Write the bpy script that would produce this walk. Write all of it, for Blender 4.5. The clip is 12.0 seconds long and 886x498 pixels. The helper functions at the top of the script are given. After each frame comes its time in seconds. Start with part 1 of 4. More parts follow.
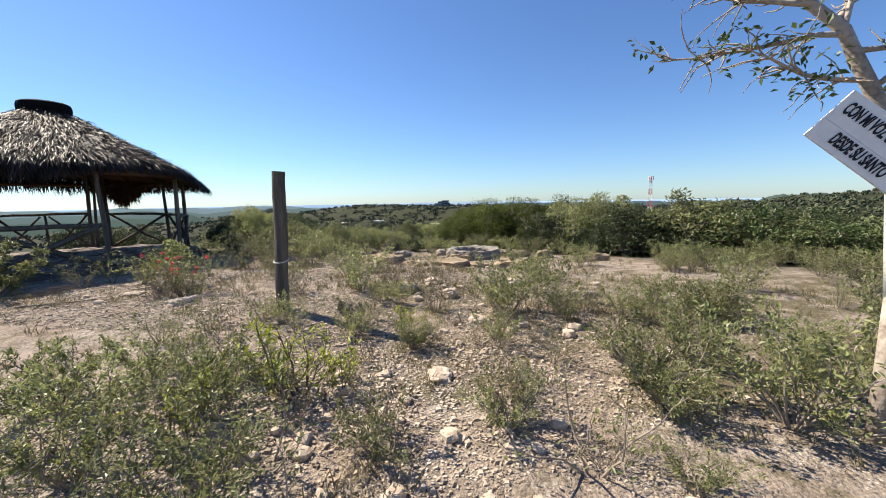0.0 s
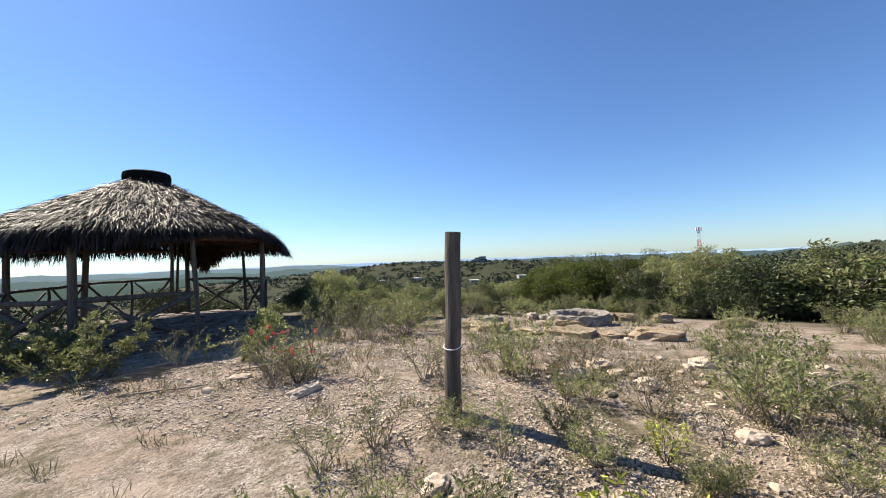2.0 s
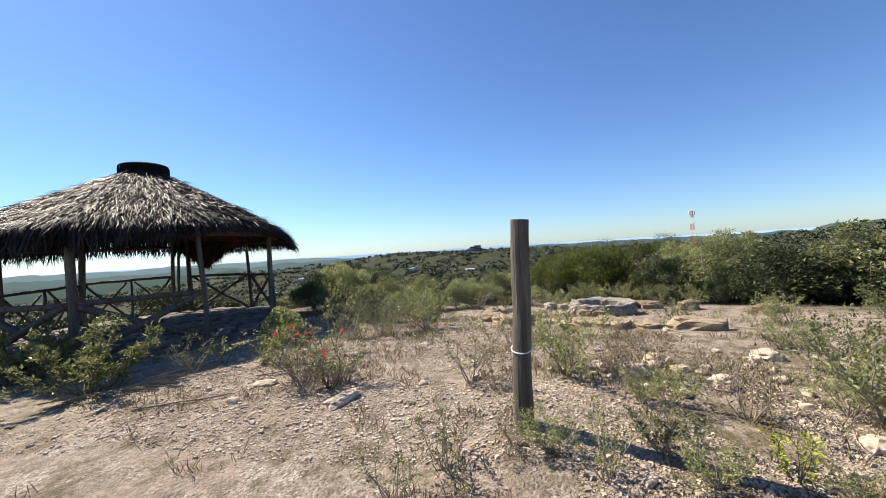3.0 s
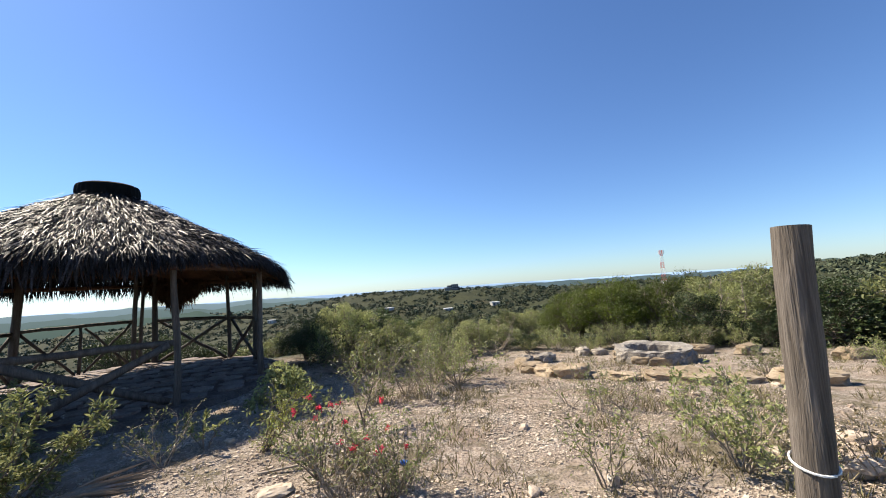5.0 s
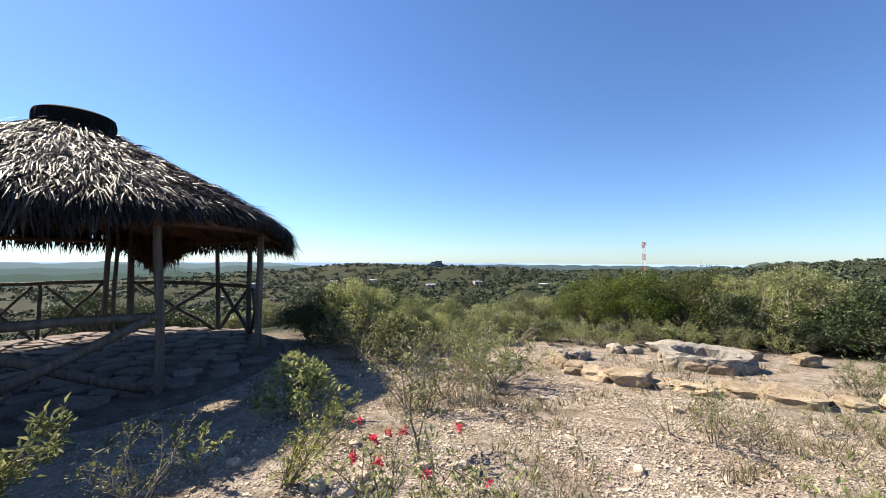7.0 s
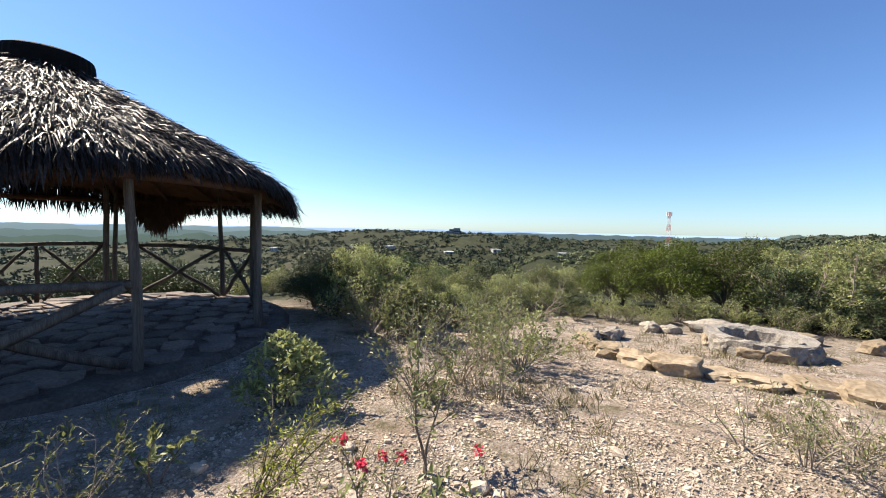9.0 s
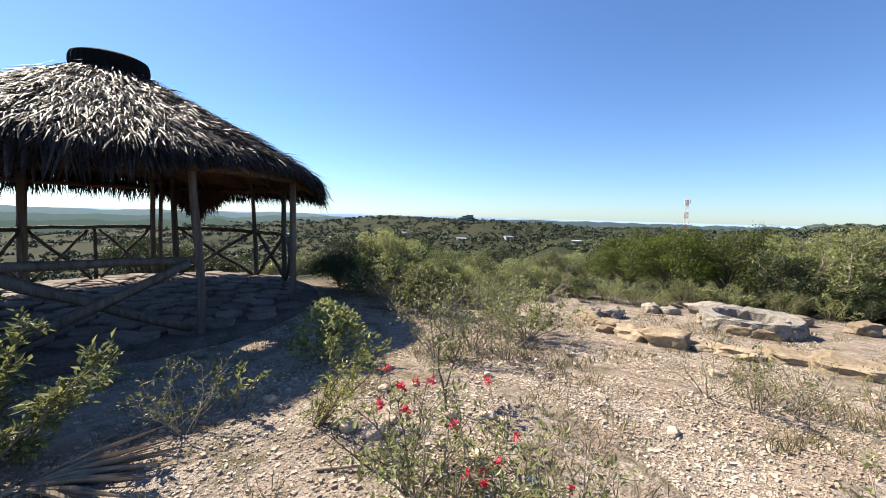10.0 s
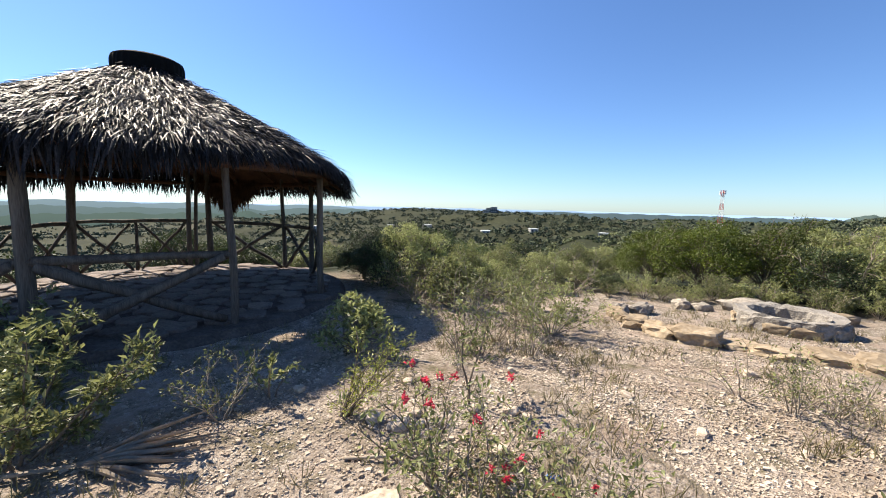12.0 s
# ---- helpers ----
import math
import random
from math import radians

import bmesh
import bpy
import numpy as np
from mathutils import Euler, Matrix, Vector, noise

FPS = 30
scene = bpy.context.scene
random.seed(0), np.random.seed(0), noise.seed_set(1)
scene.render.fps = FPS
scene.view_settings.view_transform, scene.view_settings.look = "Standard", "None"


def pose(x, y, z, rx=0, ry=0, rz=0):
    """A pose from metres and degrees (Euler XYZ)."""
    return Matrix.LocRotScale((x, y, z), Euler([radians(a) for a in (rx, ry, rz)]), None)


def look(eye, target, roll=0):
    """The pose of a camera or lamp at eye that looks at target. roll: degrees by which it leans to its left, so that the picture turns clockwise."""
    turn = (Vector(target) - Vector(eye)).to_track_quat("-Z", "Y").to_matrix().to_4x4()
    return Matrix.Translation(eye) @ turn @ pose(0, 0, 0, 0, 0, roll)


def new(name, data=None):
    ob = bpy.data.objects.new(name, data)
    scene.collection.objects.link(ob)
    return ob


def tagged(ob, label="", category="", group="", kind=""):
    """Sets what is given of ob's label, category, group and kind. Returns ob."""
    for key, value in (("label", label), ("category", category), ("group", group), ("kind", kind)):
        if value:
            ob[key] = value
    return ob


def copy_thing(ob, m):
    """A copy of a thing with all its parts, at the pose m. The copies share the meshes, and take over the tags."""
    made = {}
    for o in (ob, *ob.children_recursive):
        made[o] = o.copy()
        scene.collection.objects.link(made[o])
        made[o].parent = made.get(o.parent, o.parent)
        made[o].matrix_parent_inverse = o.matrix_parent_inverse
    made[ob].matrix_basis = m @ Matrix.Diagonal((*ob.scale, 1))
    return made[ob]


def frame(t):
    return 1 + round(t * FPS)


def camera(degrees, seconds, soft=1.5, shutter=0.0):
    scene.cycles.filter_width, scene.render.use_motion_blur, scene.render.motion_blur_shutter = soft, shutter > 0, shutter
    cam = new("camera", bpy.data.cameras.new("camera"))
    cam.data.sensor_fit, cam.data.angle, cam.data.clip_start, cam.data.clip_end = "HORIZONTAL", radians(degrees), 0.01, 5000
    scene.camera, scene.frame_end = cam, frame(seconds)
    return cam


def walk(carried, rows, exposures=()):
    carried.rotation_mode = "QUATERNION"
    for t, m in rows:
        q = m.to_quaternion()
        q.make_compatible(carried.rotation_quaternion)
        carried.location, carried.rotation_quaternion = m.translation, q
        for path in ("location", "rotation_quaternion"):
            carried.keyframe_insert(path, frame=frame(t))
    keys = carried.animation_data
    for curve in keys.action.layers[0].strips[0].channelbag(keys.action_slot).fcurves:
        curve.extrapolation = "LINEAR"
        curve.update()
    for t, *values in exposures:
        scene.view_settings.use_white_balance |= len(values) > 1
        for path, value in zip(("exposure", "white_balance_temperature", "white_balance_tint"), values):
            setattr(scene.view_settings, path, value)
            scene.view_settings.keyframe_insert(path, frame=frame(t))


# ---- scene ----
cam = camera(98.4, 12.0, soft=1.0)
PATH = [
    (0, (0.188, 0.783, 1.451), (-0.042, 2.754, 1.2), -1.0),
    (0.5, (-0.184, 1.044, 1.462), (-0.679, 2.976, 1.325), -1.7),
    (1, (-0.702, 1.18, 1.532), (-1.194, 3.117, 1.6), 0.2),
    (1.5, (-1.017, 1.311, 1.542), (-1.415, 3.27, 1.62), -0.7),
    (2, (-1.426, 1.508, 1.572), (-1.835, 3.465, 1.619), -2.2),
    (2.5, (-1.764, 1.585, 1.615), (-2.157, 3.546, 1.631), -2.9),
    (2.7, (-1.86, 1.663, 1.615), (-2.254, 3.624, 1.604), -3.3),
    (4.3, (-2.828, 2.5, 1.629), (-3.128, 4.475, 1.733), -4.3),
    (4.5, (-2.94, 2.641, 1.628), (-3.223, 4.616, 1.767), -4.2),
    (5, (-3.242, 2.893, 1.638), (-3.49, 4.869, 1.825), -3.8),
    (5.5, (-3.556, 3.119, 1.677), (-3.777, 5.098, 1.868), -3.3),
    (6, (-3.806, 3.47, 1.685), (-4.003, 5.454, 1.844), -2.3),
    (6.5, (-4.074, 3.747, 1.685), (-4.251, 5.737, 1.795), -1.0),
    (7, (-4.258, 3.899, 1.722), (-4.433, 5.891, 1.784), 0.3),
    (8.8, (-4.293, 4.22, 1.699), (-4.538, 6.162, 1.616), 1.3),
    (9, (-4.323, 4.66, 1.698), (-4.59, 6.639, 1.588), 1.2),
    (9.4, (-4.336, 5.02, 1.684), (-4.64, 6.99, 1.514), 1.2),
    (9.5, (-4.333, 4.99, 1.684), (-4.652, 6.958, 1.512), 1.2),
    (9.75, (-4.305, 4.5, 1.686), (-4.63, 6.467, 1.508), 1.35),
    (10, (-4.279, 4.045, 1.688), (-4.609, 6.009, 1.507), 1.5),
    (10.5, (-4.286, 4.04, 1.691), (-4.654, 5.995, 1.487), 1.5),
    (11, (-4.291, 4.035, 1.685), (-4.693, 5.983, 1.473), 1.5),
    (11.5, (-4.283, 4.039, 1.691), (-4.711, 5.98, 1.471), 1.5),
    (12, (-4.281, 4.032, 1.719), (-4.73, 5.968, 1.495), 1.3),
]
walk(cam, [(t, look(eye, target, roll)) for t, eye, target, roll in PATH],
     [(0, 1.08, 6500, 10), (2.5, 1.1, 6500, 10), (5, 1.15, 6500, 10), (7, 1.28, 6500, 10), (12, 1.28, 6500, 10)])

# ---- world, sun ----
SUN_ELEVATION, SHADOW_AZ = 46.0, -21.0
sun_az = radians(SHADOW_AZ + 180)
to_sun = Vector((math.cos(sun_az) * math.cos(radians(SUN_ELEVATION)), math.sin(sun_az) * math.cos(radians(SUN_ELEVATION)), math.sin(radians(SUN_ELEVATION))))
world = bpy.data.worlds.new("sky")
scene.world = world
world.use_nodes = True
wt = world.node_tree
sky = wt.nodes.new("ShaderNodeTexSky")
sky.sky_type, sky.sun_disc = "NISHITA", False
sky.sun_elevation = radians(SUN_ELEVATION)
sky.sun_rotation = math.atan2(to_sun.x, to_sun.y)
sky.altitude, sky.air_density, sky.dust_density, sky.ozone_density = 200.0, 1.0, 0.2, 2.4
tint = wt.nodes.new("ShaderNodeMix")
tint.data_type, tint.blend_type = "RGBA", "MULTIPLY"
tint.inputs[0].default_value = 1.0
tint.inputs[7].default_value = (0.715, 0.915, 1.2, 1)
wt.links.new(sky.outputs[0], tint.inputs[6])
wt.links.new(tint.outputs[2], wt.nodes["Background"].inputs[0])
wt.nodes["Background"].inputs[1].default_value = 0.062
sun = new("sun", bpy.data.lights.new("sun", "SUN"))
sun.data.energy, sun.data.angle, sun.data.color = 5.0, radians(0.55), (1.0, 0.89, 0.73)
sun.matrix_world = look(to_sun * 50, (0, 0, 0))


# ---- materials ----
def material(name, colours, scale=6.0, detail_scale=60.0, rough=0.85, bump=0.3, bump_size=0.02, island=0.0, per_object=0.0, metal=0.0, stretch=(1, 1, 1), translucent=0.0, spec=0.3):
    """Two scales of noise between the colours, with relief; island and per_object vary the brightness piece by piece."""
    m = bpy.data.materials.new(name)
    m.use_nodes = True
    nt = m.node_tree
    n, l = nt.nodes, nt.links
    p = n["Principled BSDF"]
    p.inputs["Roughness"].default_value, p.inputs["Metallic"].default_value = rough, metal
    p.inputs["Specular IOR Level"].default_value = spec
    tc = n.new("ShaderNodeTexCoord")
    mp = n.new("ShaderNodeMapping")
    mp.inputs["Scale"].default_value = stretch
    l.new(tc.outputs["Object"], mp.inputs["Vector"])
    big, small = n.new("ShaderNodeTexNoise"), n.new("ShaderNodeTexNoise")
    for t, sc in ((big, scale), (small, detail_scale)):
        t.inputs["Scale"].default_value, t.inputs["Detail"].default_value = sc, 5.0
        l.new(mp.outputs[0], t.inputs["Vector"])
    mix = n.new("ShaderNodeMath")
    mix.operation = "MULTIPLY_ADD"
    mix.inputs[1].default_value = 0.55
    half = n.new("ShaderNodeMath")
    half.operation = "MULTIPLY"
    half.inputs[1].default_value = 0.45
    l.new(small.outputs["Fac"], half.inputs[0])
    l.new(big.outputs["Fac"], mix.inputs[0])
    l.new(half.outputs[0], mix.inputs[2])
    ramp = n.new("ShaderNodeValToRGB")
    el = ramp.color_ramp.elements
    while len(el) < len(colours):
        el.new(0.5)
    for i, c in enumerate(colours):
        el[i].position = 0.33 + 0.34 * i / max(1, len(colours) - 1)
        el[i].color = (*c, 1)
    l.new(mix.outputs[0], ramp.inputs[0])
    col = ramp.outputs[0]
    for amount, node, socket in ((island, "ShaderNodeNewGeometry", "Random Per Island"), (per_object, "ShaderNodeObjectInfo", "Random")):
        if amount:
            g = n.new(node)
            mr = n.new("ShaderNodeMapRange")
            mr.inputs["To Min"].default_value, mr.inputs["To Max"].default_value = 1 - amount, 1 + amount
            l.new(g.outputs[socket], mr.inputs["Value"])
            hs = n.new("ShaderNodeHueSaturation")
            l.new(mr.outputs[0], hs.inputs["Value"])
            l.new(col, hs.inputs["Color"])
            col = hs.outputs[0]
    l.new(col, p.inputs["Base Color"])
    if bump:
        b = n.new("ShaderNodeBump")
        b.inputs["Strength"].default_value, b.inputs["Distance"].default_value = bump, bump_size
        l.new(mix.outputs[0], b.inputs["Height"])
        l.new(b.outputs[0], p.inputs["Normal"])
    if translucent:
        tr = n.new("ShaderNodeBsdfTranslucent")
        l.new(col, tr.inputs["Color"])
        ms = n.new("ShaderNodeMixShader")
        ms.inputs[0].default_value = translucent
        l.new(p.outputs[0], ms.inputs[1])
        l.new(tr.outputs[0], ms.inputs[2])
        l.new(ms.outputs[0], n["Material Output"].inputs[0])
    return m


def leaf_mat(name, a, b, rough=0.5, tr=0.13):
    return material(name, (a, b), 1.5, 9.0, rough, 0, island=0.35, per_object=0.3, translucent=tr, spec=0.4)


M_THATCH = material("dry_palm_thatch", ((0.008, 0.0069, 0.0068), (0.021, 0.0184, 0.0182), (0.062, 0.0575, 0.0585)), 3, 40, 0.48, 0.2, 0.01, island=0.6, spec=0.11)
M_UNDER = material("thatch_underside", ((0.05, 0.024, 0.014), (0.13, 0.065, 0.036)), 6, 60, 0.9, 0.6)
M_WOOD = material("weathered_post_wood", ((0.045, 0.034, 0.027), (0.1, 0.081, 0.066), (0.16, 0.137, 0.115)), 6, 40, 0.8, 0.6, 0.015, stretch=(3, 3, 0.25), per_object=0.15)
M_RAIL = material("dark_rail_wood", ((0.03, 0.024, 0.02), (0.075, 0.058, 0.046), (0.12, 0.098, 0.08)), 5, 40, 0.75, 0.5, 0.012, per_object=0.2)
M_POST = material("grey_fence_post_wood", ((0.045, 0.036, 0.029), (0.105, 0.088, 0.071), (0.17, 0.146, 0.124)), 5, 38, 0.85, 0.8, 0.02, stretch=(5, 5, 0.18))
M_RUBBER = material("black_tyre_rubber", ((0.004, 0.004, 0.004), (0.011, 0.0105, 0.01)), 8, 60, 0.9, 0.3, spec=0.1)
M_FLAG = material("flagstone", ((0.095, 0.072, 0.058), (0.165, 0.128, 0.107), (0.24, 0.195, 0.168)), 3, 30, 0.85, 0.5, per_object=0.22)
M_BASE = material("platform_rubble_wall", ((0.05, 0.039, 0.031), (0.095, 0.075, 0.062), (0.15, 0.122, 0.1)), 5, 30, 0.95, 0.8, 0.04)
M_ROCK = material("ochre_limestone", ((0.16, 0.117, 0.072), (0.26, 0.203, 0.135), (0.345, 0.287, 0.213)), 3, 22, 0.9, 0.7, 0.03, per_object=0.18)
M_GREYROCK = material("grey_limestone", ((0.13, 0.11, 0.09), (0.26, 0.23, 0.19), (0.36, 0.33, 0.28)), 4, 25, 0.9, 0.7, 0.03, per_object=0.15)
M_MORTAR = material("cement_mortar", ((0.14, 0.124, 0.107), (0.24, 0.219, 0.19), (0.33, 0.306, 0.268)), 5, 40, 0.92, 0.9, 0.04)
M_GRAVEL = material("limestone_gravel", ((0.25, 0.19, 0.143), (0.37, 0.305, 0.237), (0.48, 0.42, 0.345)), 2, 30, 0.95, 0.4, island=0.35)
M_TWIG = material("twig_bark", ((0.10, 0.08, 0.06), (0.2, 0.165, 0.13)), 12, 60, 0.9, 0.3)
M_DRYTWIG = material("dead_twig", ((0.2, 0.165, 0.13), (0.34, 0.29, 0.23)), 12, 60, 0.9, 0.3)
M_BARK = material("pale_tree_bark", ((0.17, 0.13, 0.1), (0.33, 0.28, 0.23), (0.45, 0.4, 0.34)), 7, 40, 0.85, 0.6, 0.02)
M_LIME = material("whitewashed_bark", ((0.6, 0.58, 0.54), (0.75, 0.73, 0.7)), 9, 40, 0.8, 0.5, 0.012)
M_LEAF_SAGE = leaf_mat("sage_leaf", (0.13, 0.155, 0.05), (0.35, 0.36, 0.155), 0.45, 0.42)
M_LEAF_GREEN = leaf_mat("green_leaf", (0.035, 0.06, 0.014), (0.09, 0.12, 0.034), 0.5, 0.22)
M_LEAF_BRIGHT = leaf_mat("bright_leaf", (0.036, 0.06, 0.007), (0.125, 0.15, 0.013), 0.5, 0.3)
M_LEAF_YELLOW = leaf_mat("yellow_green_leaf", (0.2, 0.24, 0.03), (0.38, 0.38, 0.07), 0.45, 0.25)
M_LEAF_OLIVE = leaf_mat("olive_leaf", (0.095, 0.115, 0.035), (0.27, 0.28, 0.115), 0.45, 0.42)
M_LEAF_DARK = leaf_mat("dark_leaf", (0.016, 0.031, 0.009), (0.05, 0.07, 0.02))
M_LEAF_DRY = leaf_mat("dry_leaf", (0.11, 0.08, 0.04), (0.22, 0.175, 0.09))
M_GRASS = leaf_mat("dry_grass", (0.12, 0.11, 0.045), (0.25, 0.215, 0.11), 0.7)
M_RED = leaf_mat("red_petal", (0.5, 0.03, 0.06), (0.75, 0.09, 0.14), 0.5, 0.35)
M_WOODS = material("far_foliage", ((0.034, 0.05, 0.018), (0.075, 0.095, 0.036), (0.17, 0.185, 0.085), (0.09, 0.105, 0.042)), 0.07, 0.5, 0.7, 0, island=0.35, translucent=0.15)
# distance haze put into the leaf colour: darker, bluer green than far_foliage
M_HAZED_HILLWOODS = material("hazed_hill_foliage", ((0.02, 0.034, 0.018), (0.04, 0.056, 0.03), (0.08, 0.092, 0.05), (0.035, 0.05, 0.028)), 0.02, 0.2, 0.8, 0, island=0.3)
M_WHITE = material("white_painted_board", ((0.7, 0.69, 0.67), (0.8, 0.79, 0.77)), 4, 30, 0.6, 0.15)
M_LETTER = material("black_lettering", ((0.01, 0.01, 0.015), (0.02, 0.02, 0.025)), 9, 50, 0.6, 0)
M_WALL = material("pale_render_wall", ((0.36, 0.34, 0.31), (0.48, 0.46, 0.43)), 0.3, 3, 0.9, 0)
M_DARKWALL = material("dark_render_wall", ((0.05, 0.055, 0.065), (0.1, 0.105, 0.115)), 0.3, 3, 0.8, 0)
M_ROOF = material("pale_sheet_roof", ((0.5, 0.5, 0.5), (0.66, 0.66, 0.65)), 0.4, 3, 0.6, 0)
M_TOWER_RED = material("red_mast_paint", ((0.42, 0.05, 0.04), (0.5, 0.08, 0.06)), 1, 9, 0.6, 0)
M_TOWER_WHITE = material("white_mast_paint", ((0.7, 0.7, 0.7), (0.8, 0.8, 0.8)), 1, 9, 0.6, 0)
M_STRAP = material("white_strap", ((0.6, 0.6, 0.58), (0.75, 0.75, 0.73)), 9, 60, 0.7, 0.2)


def ground_material():
    """Bare pinkish sand and pale gravel on the hilltop, scrub and grass on the slopes beyond."""
    m = bpy.data.materials.new("hilltop_ground")
    m.use_nodes = True
    n, l = m.node_tree.nodes, m.node_tree.links
    p = n["Principled BSDF"]
    p.inputs["Roughness"].default_value, p.inputs["Specular IOR Level"].default_value = 0.95, 0.15
    tc = n.new("ShaderNodeTexCoord")

    def noise_tex(sc, det=5.0, rough=0.55):
        t = n.new("ShaderNodeTexNoise")
        t.inputs["Scale"].default_value, t.inputs["Detail"].default_value, t.inputs["Roughness"].default_value = sc, det, rough
        l.new(tc.outputs["Object"], t.inputs["Vector"])
        return t.outputs["Fac"]

    def ramp(src, stops):
        r = n.new("ShaderNodeValToRGB")
        while len(r.color_ramp.elements) < len(stops):
            r.color_ramp.elements.new(0.5)
        for e, (pos, c) in zip(r.color_ramp.elements, stops):
            e.position, e.color = pos, (*c, 1)
        l.new(src, r.inputs[0])
        return r.outputs[0]

    def blend(f, a, b):
        x = n.new("ShaderNodeMix")
        x.data_type = "RGBA"
        l.new(f, x.inputs[0])
        l.new(a, x.inputs[6])
        l.new(b, x.inputs[7])
        return x.outputs[2]

    vor = n.new("ShaderNodeTexVoronoi")
    vor.inputs["Scale"].default_value = 46.0
    l.new(tc.outputs["Object"], vor.inputs["Vector"])
    vcol = n.new("ShaderNodeSeparateColor")
    l.new(vor.outputs["Color"], vcol.inputs[0])
    gravel = ramp(vcol.outputs[0], [(0.0, (0.119, 0.092, 0.07)), (0.35, (0.237, 0.194, 0.151)), (0.7, (0.338, 0.287, 0.233)), (1.0, (0.441, 0.398, 0.338))])
    sand = ramp(noise_tex(1.1), [(0.3, (0.255, 0.186, 0.14)), (0.5, (0.345, 0.272, 0.213)), (0.7, (0.411, 0.345, 0.284))])
    fine = ramp(noise_tex(46.0, 6, 0.7), [(0.35, (0.108, 0.079, 0.058)), (0.6, (0.275, 0.225, 0.179))])
    mask1 = ramp(noise_tex(1.7, 4), [(0.40, (0, 0, 0)), (0.56, (1, 1, 1))])
    mask2 = ramp(noise_tex(5.0, 3), [(0.42, (0, 0, 0)), (0.66, (0.75, 0.75, 0.75))])
    vor2 = n.new("ShaderNodeTexVoronoi")
    vor2.inputs["Scale"].default_value = 85.0
    l.new(tc.outputs["Object"], vor2.inputs["Vector"])
    vcol2 = n.new("ShaderNodeSeparateColor")
    l.new(vor2.outputs["Color"], vcol2.inputs[0])
    grit = ramp(vcol2.outputs[1], [(0.0, (0.132, 0.104, 0.082)), (0.3, (0.313, 0.255, 0.206)), (0.75, (0.478, 0.412, 0.347)), (1.0, (0.577, 0.536, 0.478))])
    gravel = blend(ramp(noise_tex(9.0, 3), [(0.4, (0, 0, 0)), (0.55, (0.9, 0.9, 0.9))]), gravel, grit)
    sand = blend(ramp(noise_tex(14.0, 4), [(0.45, (0, 0, 0)), (0.7, (0.6, 0.6, 0.6))]), sand, grit)
    near = blend(mask1, sand, gravel)
    near = blend(mask2, near, fine)
    weeds = ramp(noise_tex(70.0, 3, 0.6), [(0.3, (0.058, 0.054, 0.025)), (0.7, (0.166, 0.14, 0.083))])
    xyz = n.new("ShaderNodeSeparateXYZ")
    l.new(tc.outputs["Object"], xyz.inputs[0])
    east, south = n.new("ShaderNodeMapRange"), n.new("ShaderNodeMapRange")
    for node, axis, a, b in ((east, "X", -2.6, -0.4), (south, "Y", 9.0, 6.5)):
        node.inputs["From Min"].default_value, node.inputs["From Max"].default_value = a, b
        l.new(xyz.outputs[axis], node.inputs["Value"])
    scrubby = n.new("ShaderNodeMath")
    scrubby.operation = "MULTIPLY"
    l.new(east.outputs[0], scrubby.inputs[0])
    l.new(south.outputs[0], scrubby.inputs[1])
    more = n.new("ShaderNodeMath")
    more.operation = "MULTIPLY_ADD"
    more.inputs[1].default_value = 0.10
    l.new(scrubby.outputs[0], more.inputs[0])
    l.new(noise_tex(3.1, 6, 0.7), more.inputs[2])
    bare = n.new("ShaderNodeMapRange")
    bare.inputs["From Min"].default_value, bare.inputs["From Max"].default_value = 2.6, 3.3
    bare.inputs["To Min"].default_value, bare.inputs["To Max"].default_value = -0.16, 0.0
    l.new(xyz.outputs["Y"], bare.inputs["Value"])
    trodden = n.new("ShaderNodeMath")
    l.new(more.outputs[0], trodden.inputs[0])
    l.new(bare.outputs[0], trodden.inputs[1])
    litter = ramp(trodden.outputs[0], [(0.50, (0, 0, 0)), (0.64, (0.85, 0.85, 0.85))])
    near = blend(litter, near, weeds)
    scrub = ramp(noise_tex(0.35, 8, 0.7), [(0.3, (0.015, 0.02, 0.008)), (0.5, (0.036, 0.04, 0.018)), (0.62, (0.053, 0.056, 0.027)), (0.75, (0.083, 0.075, 0.045))])
    wide = ramp(noise_tex(0.012, 6, 0.6), [(0.38, (0.013, 0.018, 0.008)), (0.54, (0.022, 0.026, 0.012)), (0.61, (0.055, 0.05, 0.029)), (0.66, (0.031, 0.035, 0.016))])
    mask3 = ramp(noise_tex(0.05, 2), [(0.4, (0.25, 0.25, 0.25)), (0.6, (0.8, 0.8, 0.8))])
    far = blend(mask3, scrub, wide)
    off = n.new("ShaderNodeVectorMath")
    off.operation = "DISTANCE"
    off.inputs[1].default_value = (-3.0, 4.0, 0.0)
    l.new(tc.outputs["Object"], off.inputs[0])
    wob = n.new("ShaderNodeMath")
    wob.operation = "MULTIPLY_ADD"
    wob.inputs[1].default_value = 5.0
    l.new(noise_tex(0.5, 4), wob.inputs[0])
    l.new(off.outputs["Value"], wob.inputs[2])
    edge = n.new("ShaderNodeMapRange")
    edge.inputs["From Min"].default_value, edge.inputs["From Max"].default_value = 11.5, 14.5
    l.new(wob.outputs[0], edge.inputs["Value"])
    l.new(blend(edge.outputs[0], near, far), p.inputs["Base Color"])
    add = n.new("ShaderNodeMath")
    add.operation = "MULTIPLY_ADD"
    add.inputs[1].default_value = -0.22
    l.new(vor.outputs["Distance"], add.inputs[0])
    l.new(noise_tex(26.0, 6, 0.65), add.inputs[2])
    b = n.new("ShaderNodeBump")
    b.inputs["Strength"].default_value, b.inputs["Distance"].default_value = 1.0, 0.045
